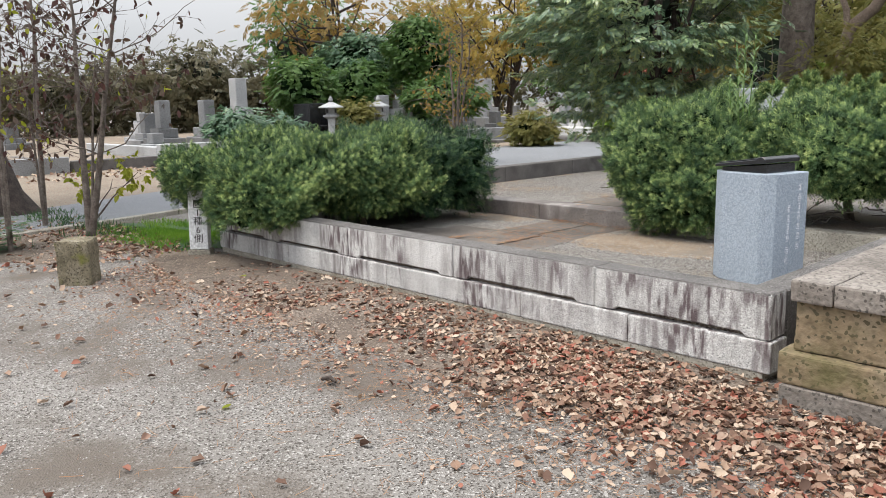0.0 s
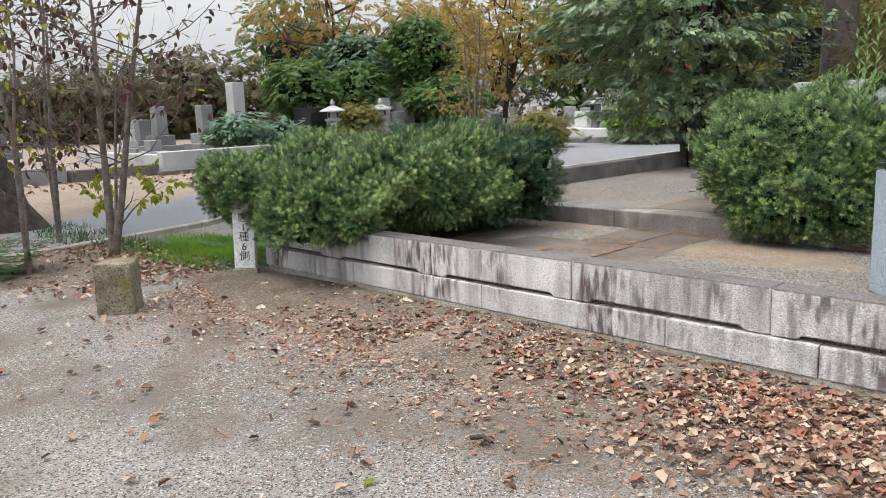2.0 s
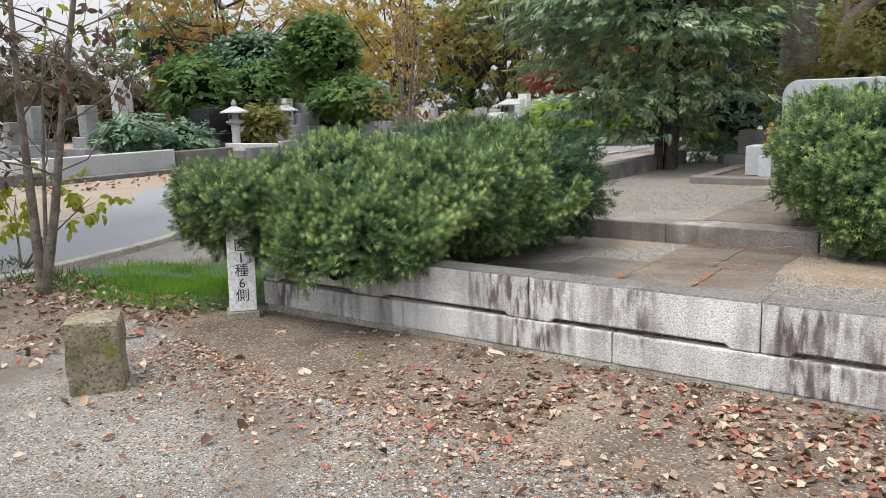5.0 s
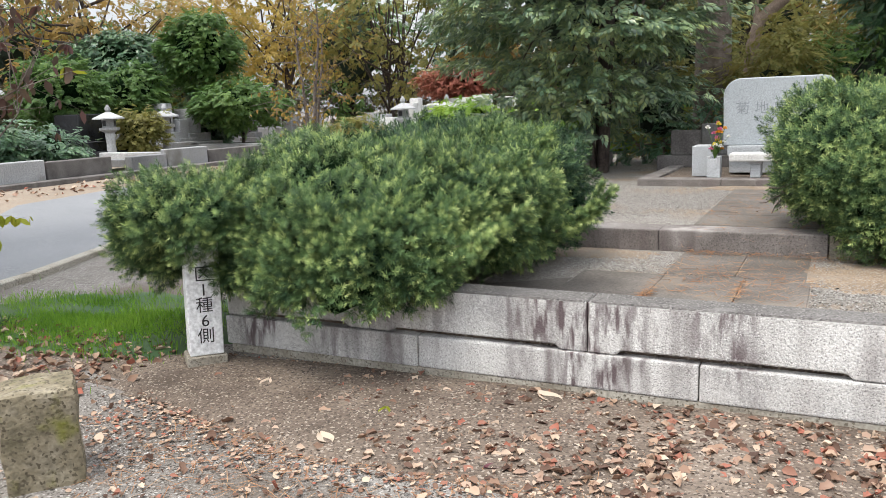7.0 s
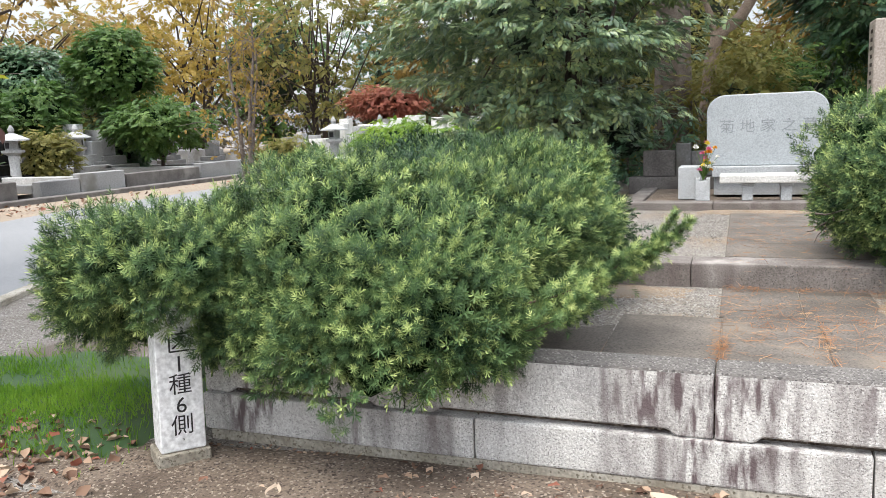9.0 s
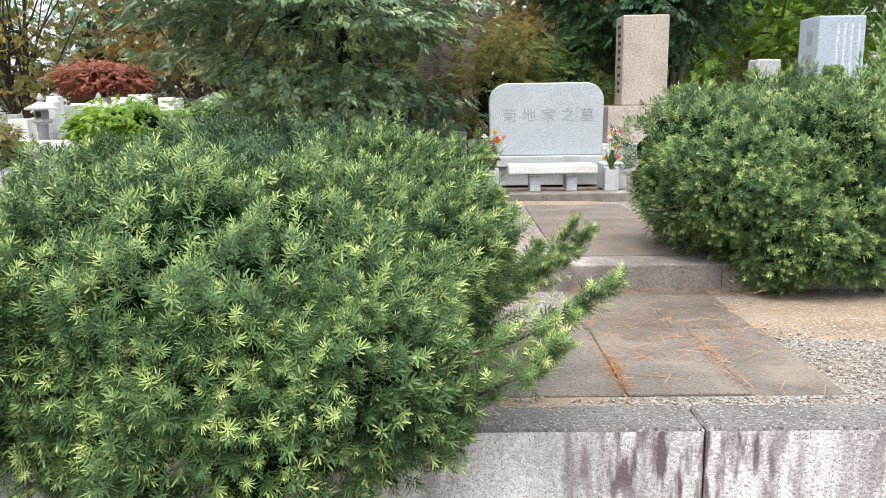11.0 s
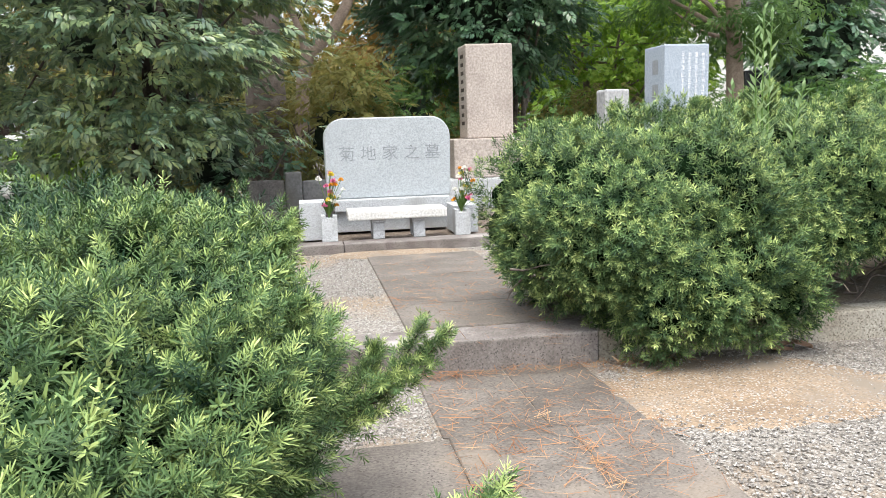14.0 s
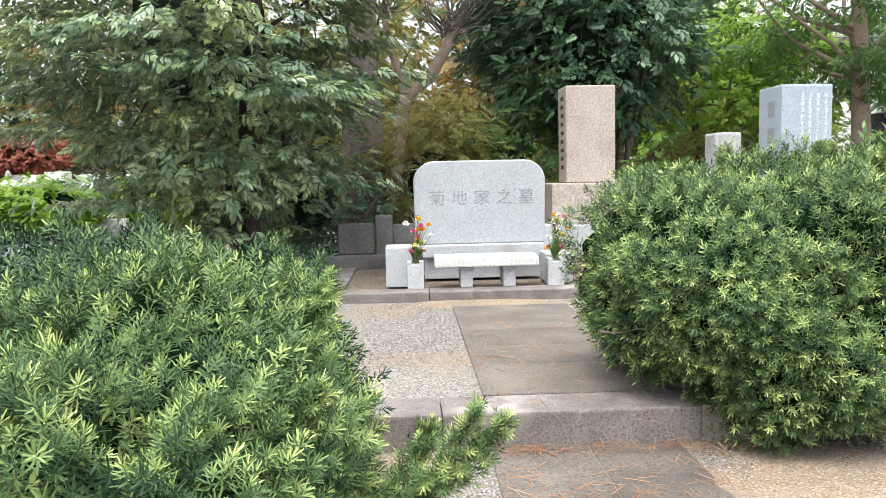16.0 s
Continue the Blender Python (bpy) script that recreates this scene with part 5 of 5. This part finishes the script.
stray = in_front(np.concatenate([spread(420, -8.5, 2.5, lambda x: 1.6 + 0 * x, 1.1, 5), spread(900, -12.5, -7.7, lambda x: 2.5 + 0 * x, 0.75, 6), spread(650, -11, -7.7, lambda x: 3.3 + 0 * x, 0.6, 7)]))
litter("stray_leaves", "scattered dead leaves on gravel and soil", stray, 0.06, M["dead"], seed=2)
verge_p = spread(1500, -22, -12, lambda x: 8 + 0 * x, 6.0, 8)
verge_p = verge_p[(verge_p[:, 0] < -18.8) | (verge_p[:, 1] < 2)]
verge_p[:, 2] = 0.004
litter("verge_leaves", "rusty dead leaves on the far verge", verge_p, 0.12, M["dead"], seed=3)
straw = np.concatenate([spread(700, -5.0, -3.9, lambda x: 5.7 + 0 * x, 0.55, 9, T1, 0.010), spread(600, -5.0, -3.85, lambda x: 8.3 + 0 * x, 0.9, 10, T2 + 0.008, 0.008), spread(260, -5.0, -3.3, lambda x: 6.64 + 0 * x, 0.05, 11, T1, 0.014), spread(120, -5.0, -4.93, lambda x: 4.95 + 0 * x, 0.18, 12, T1, 0.014), spread(100, -4.41, -4.36, lambda x: 5.2 + 0 * x, 0.35, 13, T1, 0.010)])
litter("pine_needles", "fallen orange pine needles on the slabs", straw, 0.10, M["straw"], 0.08, seed=4, shape="needle")
gstraw = in_front(np.concatenate([spread(8500, -6.8, 2.0, lambda x: 2.45 + 0 * x, 0.65, 14, None, 0.006), spread(1100, -8, 1, lambda x: 1.2 + 0 * x, 0.9, 15, None, 0.006)]))
litter("dry_twigs", "thin dry needles and twigs on the ground", gstraw, 0.085, M["straw"], 0.06, seed=5, shape="needle")


def pebbles(name, label, pos, size, seed):
    r = np.random.default_rng(seed)
    tv = np.array([[0.5, 0, 0], [0, 0.4, 0], [-0.5, 0, 0], [0, -0.4, 0], [0.1, 0.05, 0.35], [0, 0, -0.3]])
    tf = np.array([[0, 1, 4], [1, 2, 4], [2, 3, 4], [3, 0, 4]])
    n = len(pos)
    rot = frames_for(np.stack([r.normal(0, 0.3, n), r.normal(0, 0.3, n), np.ones(n)], 1))
    v, f = scatter(tv, tf, pos, rot, size * (0.5 + r.random(n)))
    ob = link_mesh(name, np_mesh(name, v, f), M["pebble"])
    return tagged(ob, label, "gravel", "", "stuff")


def rect(n, x0, x1, y0, y1, z, seed):
    r = np.random.default_rng(seed)
    return np.stack([r.uniform(x0, x1, n), r.uniform(y0, y1, n), np.full(n, z)], 1)


def off_sand(p):
    """Gravel thins out over the worn sandy patch."""
    d = np.hypot((p[:, 0] + 3.25) / 1.0, (p[:, 1] - 6.05) / 0.72)
    return p[np.random.default_rng(4).random(len(p)) < np.clip((d - 0.45) * 1.5, 0.22, 1.0)]


pebbles("gravel_stones", "loose grey gravel stones on the terrace", np.concatenate([off_sand(rect(19000, -3.92, -1.1, 3.77, 6.72, T1 - 0.003, 1)), rect(6500, -7, -3.9, 3.77, 4.64, T1 - 0.004, 3), rect(2600, -5.9, -5.0, 5.77, 6.72, T1 - 0.004, 4), rect(14000, -7.4, -5.0, 7.1, 10.5, T2 - 0.008, 5), rect(900, -3.85, -3.0, 9.0, 10.5, T2 - 0.008, 6)]), 0.017, 5)
gp = np.concatenate([spread(14000, -7.5, 2.5, lambda x: 1.3 + 0 * x, 0.9, 21, None, 0.0), spread(4000, -6.5, -1.5, lambda x: 0.6 + 0 * x, 0.5, 22, None, 0.0)])
pebbles("grit", "pale grit scattered over the drive", in_front(gp[::2]), 0.012, 6)


def blades(name, label, pos, size, material, seed, lean=0.35, category="grass"):
    r = np.random.default_rng(seed)
    n = len(pos)
    tv = np.array([[-0.05, 0, 0], [-0.035, 0.10, 0.55], [0.0, 0.28, 1.0], [0.05, 0.0, 0]])
    tf = np.array([[0, 1, 2, 3]])
    ax = np.stack([r.normal(0, lean, n), r.normal(0, lean, n), np.ones(n)], 1)
    v, f = scatter(tv, tf, pos, frames_for(ax), size * (0.5 + r.random(n)))
    ob = link_mesh(name, np_mesh(name, v, f), material)
    return tagged(ob, label, category, "", "stuff")


r7 = np.random.default_rng(77)
g = r7.normal(0, 1, (15000, 2)) * np.array([0.55, 0.34]) + np.array([-9.0, 3.75])
g = np.concatenate([g, r7.uniform(0, 1, (1800, 2)) * np.array([2.4, 1.3]) + np.array([-10.6, 3.0])])
g = g[(g[:, 0] < -7.62)]
g = g[lumps(np.column_stack([g, 0 * g[:, 0]]), 6.0, 14) + r7.normal(0, 0.25, len(g)) > -0.35]
blades("grass", "bright green short grass between wall and lane", np.stack([g[:, 0], g[:, 1], np.full(len(g), -0.03)], 1), 0.058, M["grass"], 7)
w = r7.uniform(0, 1, (2200, 2)) * np.array([3.6, 1.6]) + np.array([-13.0, 2.0])
w = w[lumps(np.column_stack([w, 0 * w[:, 0]]), 5.0, 12) > 0.12]
blades("weeds", "straggling weeds round the saplings", np.stack([w[:, 0], w[:, 1], np.full(len(w), -0.03)], 1), 0.11, M["weed"], 8, 0.6, "weeds")


def fern(x, y, seed):
    t = thing("fern", (x, y, -0.03), "blue-green fern with arching fronds", "fern", "ferns")
    r = np.random.default_rng(seed)
    for k in range(8):
        a = r.uniform(0, 6.28)
        n = 13
        s = np.linspace(0.05, 1, n)
        mid = np.stack([math.cos(a) * 0.60 * s, math.sin(a) * 0.60 * s, 0.95 * s - 0.62 * s ** 2.2], 1)
        pos = np.repeat(mid, 2, 0)
        side = np.array([-math.sin(a), math.cos(a), 0])
        ax = np.where((np.arange(2 * n) % 2 == 0)[:, None], side, -side) + np.array([math.cos(a), math.sin(a), -0.1]) * 0.45
        tv = np.array([[0, 0, 0], [-0.13, 0, 0.4], [0, 0, 1.0], [0.13, 0, 0.4]])
        v, f = scatter(tv, np.array([[0, 1, 2, 3]]), pos, frames_for(ax, (0, 0, 1)), np.repeat(0.22 * (1.05 - 0.8 * s), 2))
        link_mesh("frond", np_mesh("frond", v, f), M["weed"], t)


for k, (x, y) in enumerate([(-9.55, 1.70), (-9.95, 1.50), (-9.3, 1.42)]):
    fern(x, y, 30 + k)

sv, sf = tube([(0, 0, 0.01), (0.06, 0.02, 0.03), (0.13, 0.01, 0.02)], [0.012, 0.014, 0.008], 6)
tw = thing("twig", (-2.79, 1.71, -0.02), "short dark broken twig on the drive", "twig")
link_mesh("wood", np_mesh("wood", sv, sf), M["bark_dark"], tw)


def big_leaf(x, y, z, size, turn, m, label):
    t = thing("large_leaf", (x, y, z), label, "leaf", turn=turn)
    bm = bmesh.new()
    rows = []
    for i in range(7):
        u = i / 6
        w = 0.32 * math.sin(math.pi * min(0.97, 0.04 + u * 0.95)) ** 0.8
        rows.append([bm.verts.new((k * w * size, (u - 0.5) * size, size * (0.10 * abs(k) + 0.10 * u * u + 0.01))) for k in (-1, 0, 1)])
    for a, c in zip(rows, rows[1:]):
        for k in range(2):
            bm.faces.new((a[k], a[k + 1], c[k + 1], c[k]))
    part("blade", bm, m, t)
    sv, sf = tube([(0, -size * 0.5, size * 0.02), (0.01, -size * 0.75, size * 0.01)], [0.002, 0.0015], 5)
    link_mesh("stalk", np_mesh("stalk", sv, sf), M["twig"], t)


M["tan_leaf"] = leaf_mat("pale_tan_leaf", [(0.50, 0.40, 0.31), (0.60, 0.50, 0.40)], 0.7, 0.15)
M["purple_leaf"] = leaf_mat("dark_purple_leaf", [(0.10, 0.03, 0.045), (0.15, 0.05, 0.06)], 0.6, 0.15)
for x, y, z, size, turn, m, label in [
        (-5.12, 3.40, -0.025, 0.17, 70, "tan_leaf", "large pale tan leaf lying under the wall"),
        (-5.86, 2.91, -0.02, 0.10, 20, "yellow_leaf", "single fallen yellow leaf on soil"),
        (-5.08, 2.53, -0.02, 0.09, 140, "purple_leaf", "single dark purple fallen leaf"),
        (-5.95, 2.50, -0.02, 0.13, 60, "tan_leaf", "curled pale tan leaf on soil"),
        (-6.75, 3.04, -0.02, 0.11, 15, "tan_leaf", "curled pale tan leaf on soil"),
        (-3.10, 2.57, -0.015, 0.10, 100, "red", "bright red fallen maple leaf"),
        (-3.02, 2.66, -0.015, 0.09, 30, "red", "bright red fallen maple leaf"),
        (-1.36, 1.46, -0.02, 0.08, 50, "dead", "single orange-brown leaf on the drive"),
        (-2.82, 1.08, -0.02, 0.06, 10, "yellow_leaf", "small yellow leaf on the drive"),
        (-2.71, 6.60, T1 + 0.01, 0.16, 80, "dead", "large curled brown leaf by the kerb"),
        (-2.52, 6.66, T1 + 0.01, 0.15, 20, "dead", "large curled brown leaf by the kerb"),
        (-2.62, 6.67, T1 + 0.02, 0.13, 130, "dead", "large curled brown leaf by the kerb")]:
    big_leaf(x, y, z, size, turn, M[m], label)

# ---------------------------------------------------------------- the plots across the lane


def tomb(x, y, w, h, m, label, turn=0.0, z=0.25):
    """An upright gravestone: two plinths and a shaft with a bevelled head."""
    t = thing("far_gravestone", (x, y, z), label, "gravestone", "plots across the lane", turn=turn)
    part("plinth", box(-w * 1.3, w * 1.3, -w * 1.2, w * 1.2, -0.3, 0.22 * h, 0.02), m, t)
    part("pedestal", box(-w * 0.85, w * 0.85, -w * 0.8, w * 0.8, 0.22 * h + 0.002, 0.42 * h, 0.015), m, t)
    part("shaft", box(-w * 0.5, w * 0.5, -w * 0.45, w * 0.45, 0.42 * h + 0.002, h, 0.03, 2), m, t)
    return t


def lantern(x, y, s, z=0.25):
    """A stone lantern: foot, post, platform, fire box with black panels for openings, roof and finial."""
    t = thing("stone_lantern", (x, y, z), "pale stone lantern with a broad curved roof", "stone lantern", "stone lanterns")

    def ring(profile_pts, sides=6):
        bm = bmesh.new()
        rows = []
        for rad, hh in profile_pts:
            rows.append([bm.verts.new((rad * s * math.cos(2 * math.pi * k / sides), rad * s * math.sin(2 * math.pi * k / sides), hh * s)) for k in range(sides)])
        for a, c in zip(rows, rows[1:]):
            for k in range(sides):
                bm.faces.new((a[k], a[(k + 1) % sides], c[(k + 1) % sides], c[k]))
        bm.faces.new(rows[-1])
        bm.faces.new(rows[0][::-1])
        return bm

    part("foot", ring([(0.34, -0.2), (0.34, 0.10), (0.22, 0.18)]), M["pale_tomb"], t)
    part("post", ring([(0.15, 0.18), (0.13, 0.5), (0.15, 0.85)], 10), M["pale_tomb"], t)
    part("platform", ring([(0.15, 0.85), (0.30, 0.93), (0.30, 1.0)]), M["pale_tomb"], t)
    part("fire_box", ring([(0.20, 1.0), (0.20, 1.25)]), M["pale_tomb"], t)
    # the fire box is closed; black panels paint the shade of its openings
    for k in range(3):
        a = radians(30 + 120 * k)
        part("opening", box(0.168 * s, 0.178 * s, -0.07 * s, 0.07 * s, 1.05 * s, 1.2 * s, 0), M["ink"], t, "black panel standing for an opening", place=pose(0, 0, 0, 0, 0, math.degrees(a)))
    part("roof", ring([(0.47, 1.25), (0.46, 1.29), (0.25, 1.38), (0.08, 1.46)]), M["pale_tomb"], t)
    part("finial", ring([(0.06, 1.46), (0.09, 1.53), (0.07, 1.6), (0.02, 1.68)], 8), M["pale_tomb"], t)


kerb = thing("kerb_far", (-21.6, 0, 0), "pale and dark stone kerbs of the plots across the lane", "kerb", "", "structure")
r9 = np.random.default_rng(19)
for k, (a, c, h, m) in enumerate([(-2.0, 2.4, 0.5, "kerb_dark"), (2.5, 6.6, 0.42, "pale_tomb"), (6.7, 9.1, 0.3, "kerb_dark"), (9.2, 12.85, 0.62, "pale_tomb"), (12.9, 14.9, 0.56, "kerb_dark"), (15.6, 16.9, 0.5, "grey_tomb"), (16.95, 18.6, 0.62, "pale_tomb"), (18.65, 22, 0.5, "kerb_dark"), (22.1, 26, 0.6, "pale_tomb"), (26.1, 31, 0.5, "grey_tomb")]):
    part("kerb_stone", box(-0.3, 0.0, a, c, -0.2, h, 0.02), M[m], kerb)
    part("kerb_stone", box(-6.0, -0.31, a, a + 0.25, -0.2, h - 0.08, 0.02), M[m], kerb)
part("kerb_step", box(0.02, 0.4, 9.0, 32.0, -0.2, 0.12, 0.02), M["kerb_dark"], kerb)
strip("plot_floor", [(-60, -10), (-60, 60)], [(-21.9, -10), (-21.9, 60)], 0.2, M["verge"], "pale sandy floor of the plots across the lane", "ground")

lantern(-24.5, 17.45, 1.05)
lantern(-24.5, 19.8, 1.05)
tomb(-28.0, 15.45, 0.55, 2.55, M["pale_tomb"], "tall pale obelisk gravestone on a plinth")
tomb(-26.0, 17.6, 1.15, 1.5, M["black_stone"], "dark polished gravestone on a wide plinth")
tomb(-26.2, 21.2, 0.7, 1.8, M["pale_tomb"], "pale grey gravestone beside clipped bushes")
tomb(-26.2, 22.6, 0.7, 1.6, M["pale_tomb"], "pale grey gravestone beside clipped bushes")
tomb(-30.0, 31.8, 0.75, 2.7, M["pale_tomb"], "large pale gravestone among trees")
tomb(-26.4, 13.2, 0.48, 1.7, M["grey_tomb"], "dark grey rounded gravestone")
tomb(-26.6, 11.6, 0.45, 1.7, M["grey_tomb"], "dark grey rounded gravestone")
for k in range(34):
    x = -25.0 - 2.8 * (k % 5) - r9.uniform(0, 1.2)
    y = -1.0 + 1.15 * k + r9.uniform(-0.4, 0.4)
    if abs(y - 17.5) < 1.2 and x > -27.5 or abs(y - 20) < 0.9 and x > -27:
        continue
    m = M["grey_tomb"] if r9.random() < 0.45 else M["pale_tomb"]
    tomb(x, y, r9.uniform(0.32, 0.55), r9.uniform(0.6, 1.3), m, "grey granite gravestone on plinths" if m is M["grey_tomb"] else "pale granite gravestone on plinths", r9.uniform(-4, 4))
# white plots seen past the shrubs
for k in range(24):
    x = -21.2 + 1.1 * (k % 6) + r9.uniform(-0.2, 0.2)
    y = 27.5 + 1.9 * (k // 6) + r9.uniform(-0.4, 0.4)
    tomb(x, y, r9.uniform(0.4, 0.7), r9.uniform(1.0, 1.9), M["marble"] if k % 3 else M["pale_tomb"], "white stone gravestone in a crowded row", r9.uniform(-5, 5), 0.1)
lantern(-19.0, 26.6, 1.2, 0.0)
lantern(-17.2, 26.8, 1.2, 0.0)
wk = thing("kerb_white", (-18.5, 26.0, 0), "white stone kerb before the crowded row of graves", "kerb", "", "structure")
part("kerb_stone", box(-4.0, 5.0, -0.2, 0.2, -0.2, 0.55, 0.03), M["marble"], wk)
part("kerb_stone", box(-4.2, 5.4, -0.6, -0.22, -0.2, 0.22, 0.03), M["kerb_dark"], wk)


def clipped(x, y, z, rx, ry, rz, m, label, seed, leaf=0.125):
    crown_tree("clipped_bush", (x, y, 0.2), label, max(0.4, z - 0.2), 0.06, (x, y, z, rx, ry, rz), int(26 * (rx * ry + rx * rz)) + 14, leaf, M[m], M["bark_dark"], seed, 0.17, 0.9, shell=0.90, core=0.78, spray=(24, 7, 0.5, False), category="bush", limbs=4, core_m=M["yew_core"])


clipped(-27.4, 18.1, 2.45, 1.35, 1.25, 1.15, "midgreen", "clipped round green bush among graves", 201)
clipped(-27.2, 20.9, 2.5, 1.15, 1.05, 0.95, "midgreen", "clipped round green bush among graves", 202)
clipped(-26.5, 24.0, 4.05, 1.35, 1.45, 1.45, "midgreen", "tall clipped egg-shaped evergreen", 203)
clipped(-26.5, 24.0, 1.6, 0.9, 0.9, 1.2, "camellia", "dark evergreen below the clipped tree", 208)
clipped(-24.0, 23.1, 1.95, 1.5, 1.7, 0.75, "midgreen", "low spreading clipped green pine", 204)
clipped(-23.2, 14.1, 0.85, 0.75, 0.75, 0.45, "camellia", "clipped dome of dark evergreen", 205)
clipped(-23.2, 12.6, 0.95, 0.8, 0.75, 0.5, "camellia", "clipped dome of dark evergreen", 206)
clipped(-24.6, 18.6, 1.1, 0.7, 0.6, 0.6, "olive", "small olive pine between the lanterns", 207)
clipped(-30.5, 23.6, 3.6, 2.0, 2.0, 1.4, "camellia", "dark layered pine among graves", 209)
clipped(-18.5, 22.4, 0.7, 0.8, 0.8, 0.5, "olive", "low olive brown bush by the lane", 210)
clipped(-15.8, 25.6, 1.0, 1.6, 1.0, 0.6, "lime", "light green hedge by the lane", 211)
clipped(-13.2, 27.0, 1.0, 1.7, 1.0, 0.55, "lime", "light green hedge by the lane", 212)
clipped(-19.3, 32.0, 2.6, 1.7, 1.0, 0.5, "red", "low spreading red-leaved maple tree", 213)
clipped(-9.5, 24.0, 1.3, 2.2, 1.0, 1.2, "lime", "light green bush beyond the evergreen tree", 215)

# ---------------------------------------------------------------- distant trees


def far_tree(x, y, h, rx, rz, m, label, seed, n=110, leaf=0.5, trunk_r=0.22, shell=0.3, core=0.0):
    crown_tree("background_tree", (x, y, 0.0), label, h - rz * 0.9, trunk_r, (x, y, h - rz, rx, rx, rz), n, leaf * 0.55, M[m], M["bark_dark"], seed, rx * 0.17, 0.45, stems=2, shell=shell, spray=(15, 7, 0.5, False), limbs=24, split=0.2, core=core)


far_tree(-34, 25.5, 11, 5.0, 4.4, "bronze", "large maple in fading bronze autumn leaf", 301, 60)
far_tree(-33.5, 37, 11.5, 4.6, 4.6, "golden", "large maple in golden autumn leaf", 302, 85)
far_tree(-27, 40, 12, 4.6, 5.0, "olive", "tall tree in olive and gold leaf", 304, 75)
far_tree(-20, 44, 12, 4.4, 5.0, "bronze", "tall tree in brown and gold leaf", 305, 85)
far_tree(-13, 36, 10, 3.8, 4.4, "olive", "olive green tree with browning leaves", 306, 75)
far_tree(-8, 33, 11, 4.2, 5.0, "olive", "olive green tree with browning leaves", 307, 90)
far_tree(-1, 33, 11, 4.4, 5.0, "bronze", "tree in rusty autumn leaf", 308, 140)
far_tree(5, 34, 10, 4.2, 4.6, "lime", "light green tree behind the graves", 309, 140)
far_tree(12, 33, 9, 3.8, 4.0, "midgreen", "green tree behind the graves", 310, 110)
far_tree(32, 30, 10, 4.0, 4.5, "olive", "olive green tree behind the graves", 311, 100)
for k, (x, y, h, m) in enumerate([(-52, -4, 5, "thicket"), (-53, 4, 4.6, "thicket"), (-54, 11, 5, "olive"), (-52, 18, 5, "thicket"), (-50, 25, 6, "thicket"), (-48, 33, 10, "midgreen"), (-44, 42, 10, "olive"), (-36, 49, 11, "midgreen"), (-27, 53, 10, "camellia"), (-17, 52, 10, "midgreen"), (-8, 48, 11, "olive"), (2, 47, 11, "midgreen"), (12, 46, 10, "olive"), (24, 44, 9, "midgreen"), (33, 38, 9, "olive")]):
    far_tree(x, y, h, 4.6, h * 0.46, m, "distant leafy tree at the cemetery's edge", 320 + k, 80, 0.6, 0.25, 0.5, 0.62)
hedge = thing("far_hedge", (-46, 10, 0), "long grey-brown hedge at the cemetery's edge", "hedge", "", "stuff")
rr = np.random.default_rng(66)
tv, tf = spray_shape(7, 0.5, False)
s = rr.random(5200)
hp = np.stack([-46 + 0.7 * rr.normal(0, 1, 5200), -16 + 64 * s, 0.2 + 3.2 * rr.random(5200) ** 0.8], 1)
hp2 = np.stack([-46 + 84 * s[:4000], 50 + rr.normal(0, 0.7, 4000), 0.2 + 3.6 * rr.random(4000) ** 0.8], 1)
hv, hf = scatter(tv, tf, np.concatenate([hp, hp2]) - np.array([-46, 10, 0]), frames_for(rr.normal(0, 0.6, (9200, 3)) + np.array([0.6, -0.6, 0.2])), 0.36)
link_mesh("foliage", np_mesh("foliage", hv, hf), M["thicket"], hedge)

# houses glimpsed between the trees
hs = thing("house", (24, 47, 0), "white house with a red roof far behind the trees", "house")
part("wall", box(-5, 5, -4, 4, 0, 4.4, 0.05), M["wall_white"], hs)
part("roof", profile([(-5.6, 4.4), (5.6, 4.4), (0, 7.0)], "y", -4.5, 4.5, 0.03), M["roof_red"], hs)
for x in (-3, 0, 3):
    part("window", box(x - 0.6, x + 0.6, -4.05, -3.96, 1.6, 3.0, 0.01), M["black_stone"], hs, "dark window")
hs2 = thing("house", (9.5, 27.5, 0), "white-walled building glimpsed behind the trees", "house")
part("wall", box(-1.8, 5, -1, 4, 0, 5.2, 0.05), M["wall_white"], hs2)
part("roof", box(-2.1, 5.3, -1.3, 4.3, 5.2, 5.5, 0.05), M["kerb_dark"], hs2)
part("window", box(-0.6, 0.6, -1.04, -0.98, 1.8, 3.2, 0.01), M["black_stone"], hs2, "dark window")
tomb(6.4, 22.2, 0.6, 2.9, M["black_stone"], "black polished gravestone among shrubs", 0, 0.0)
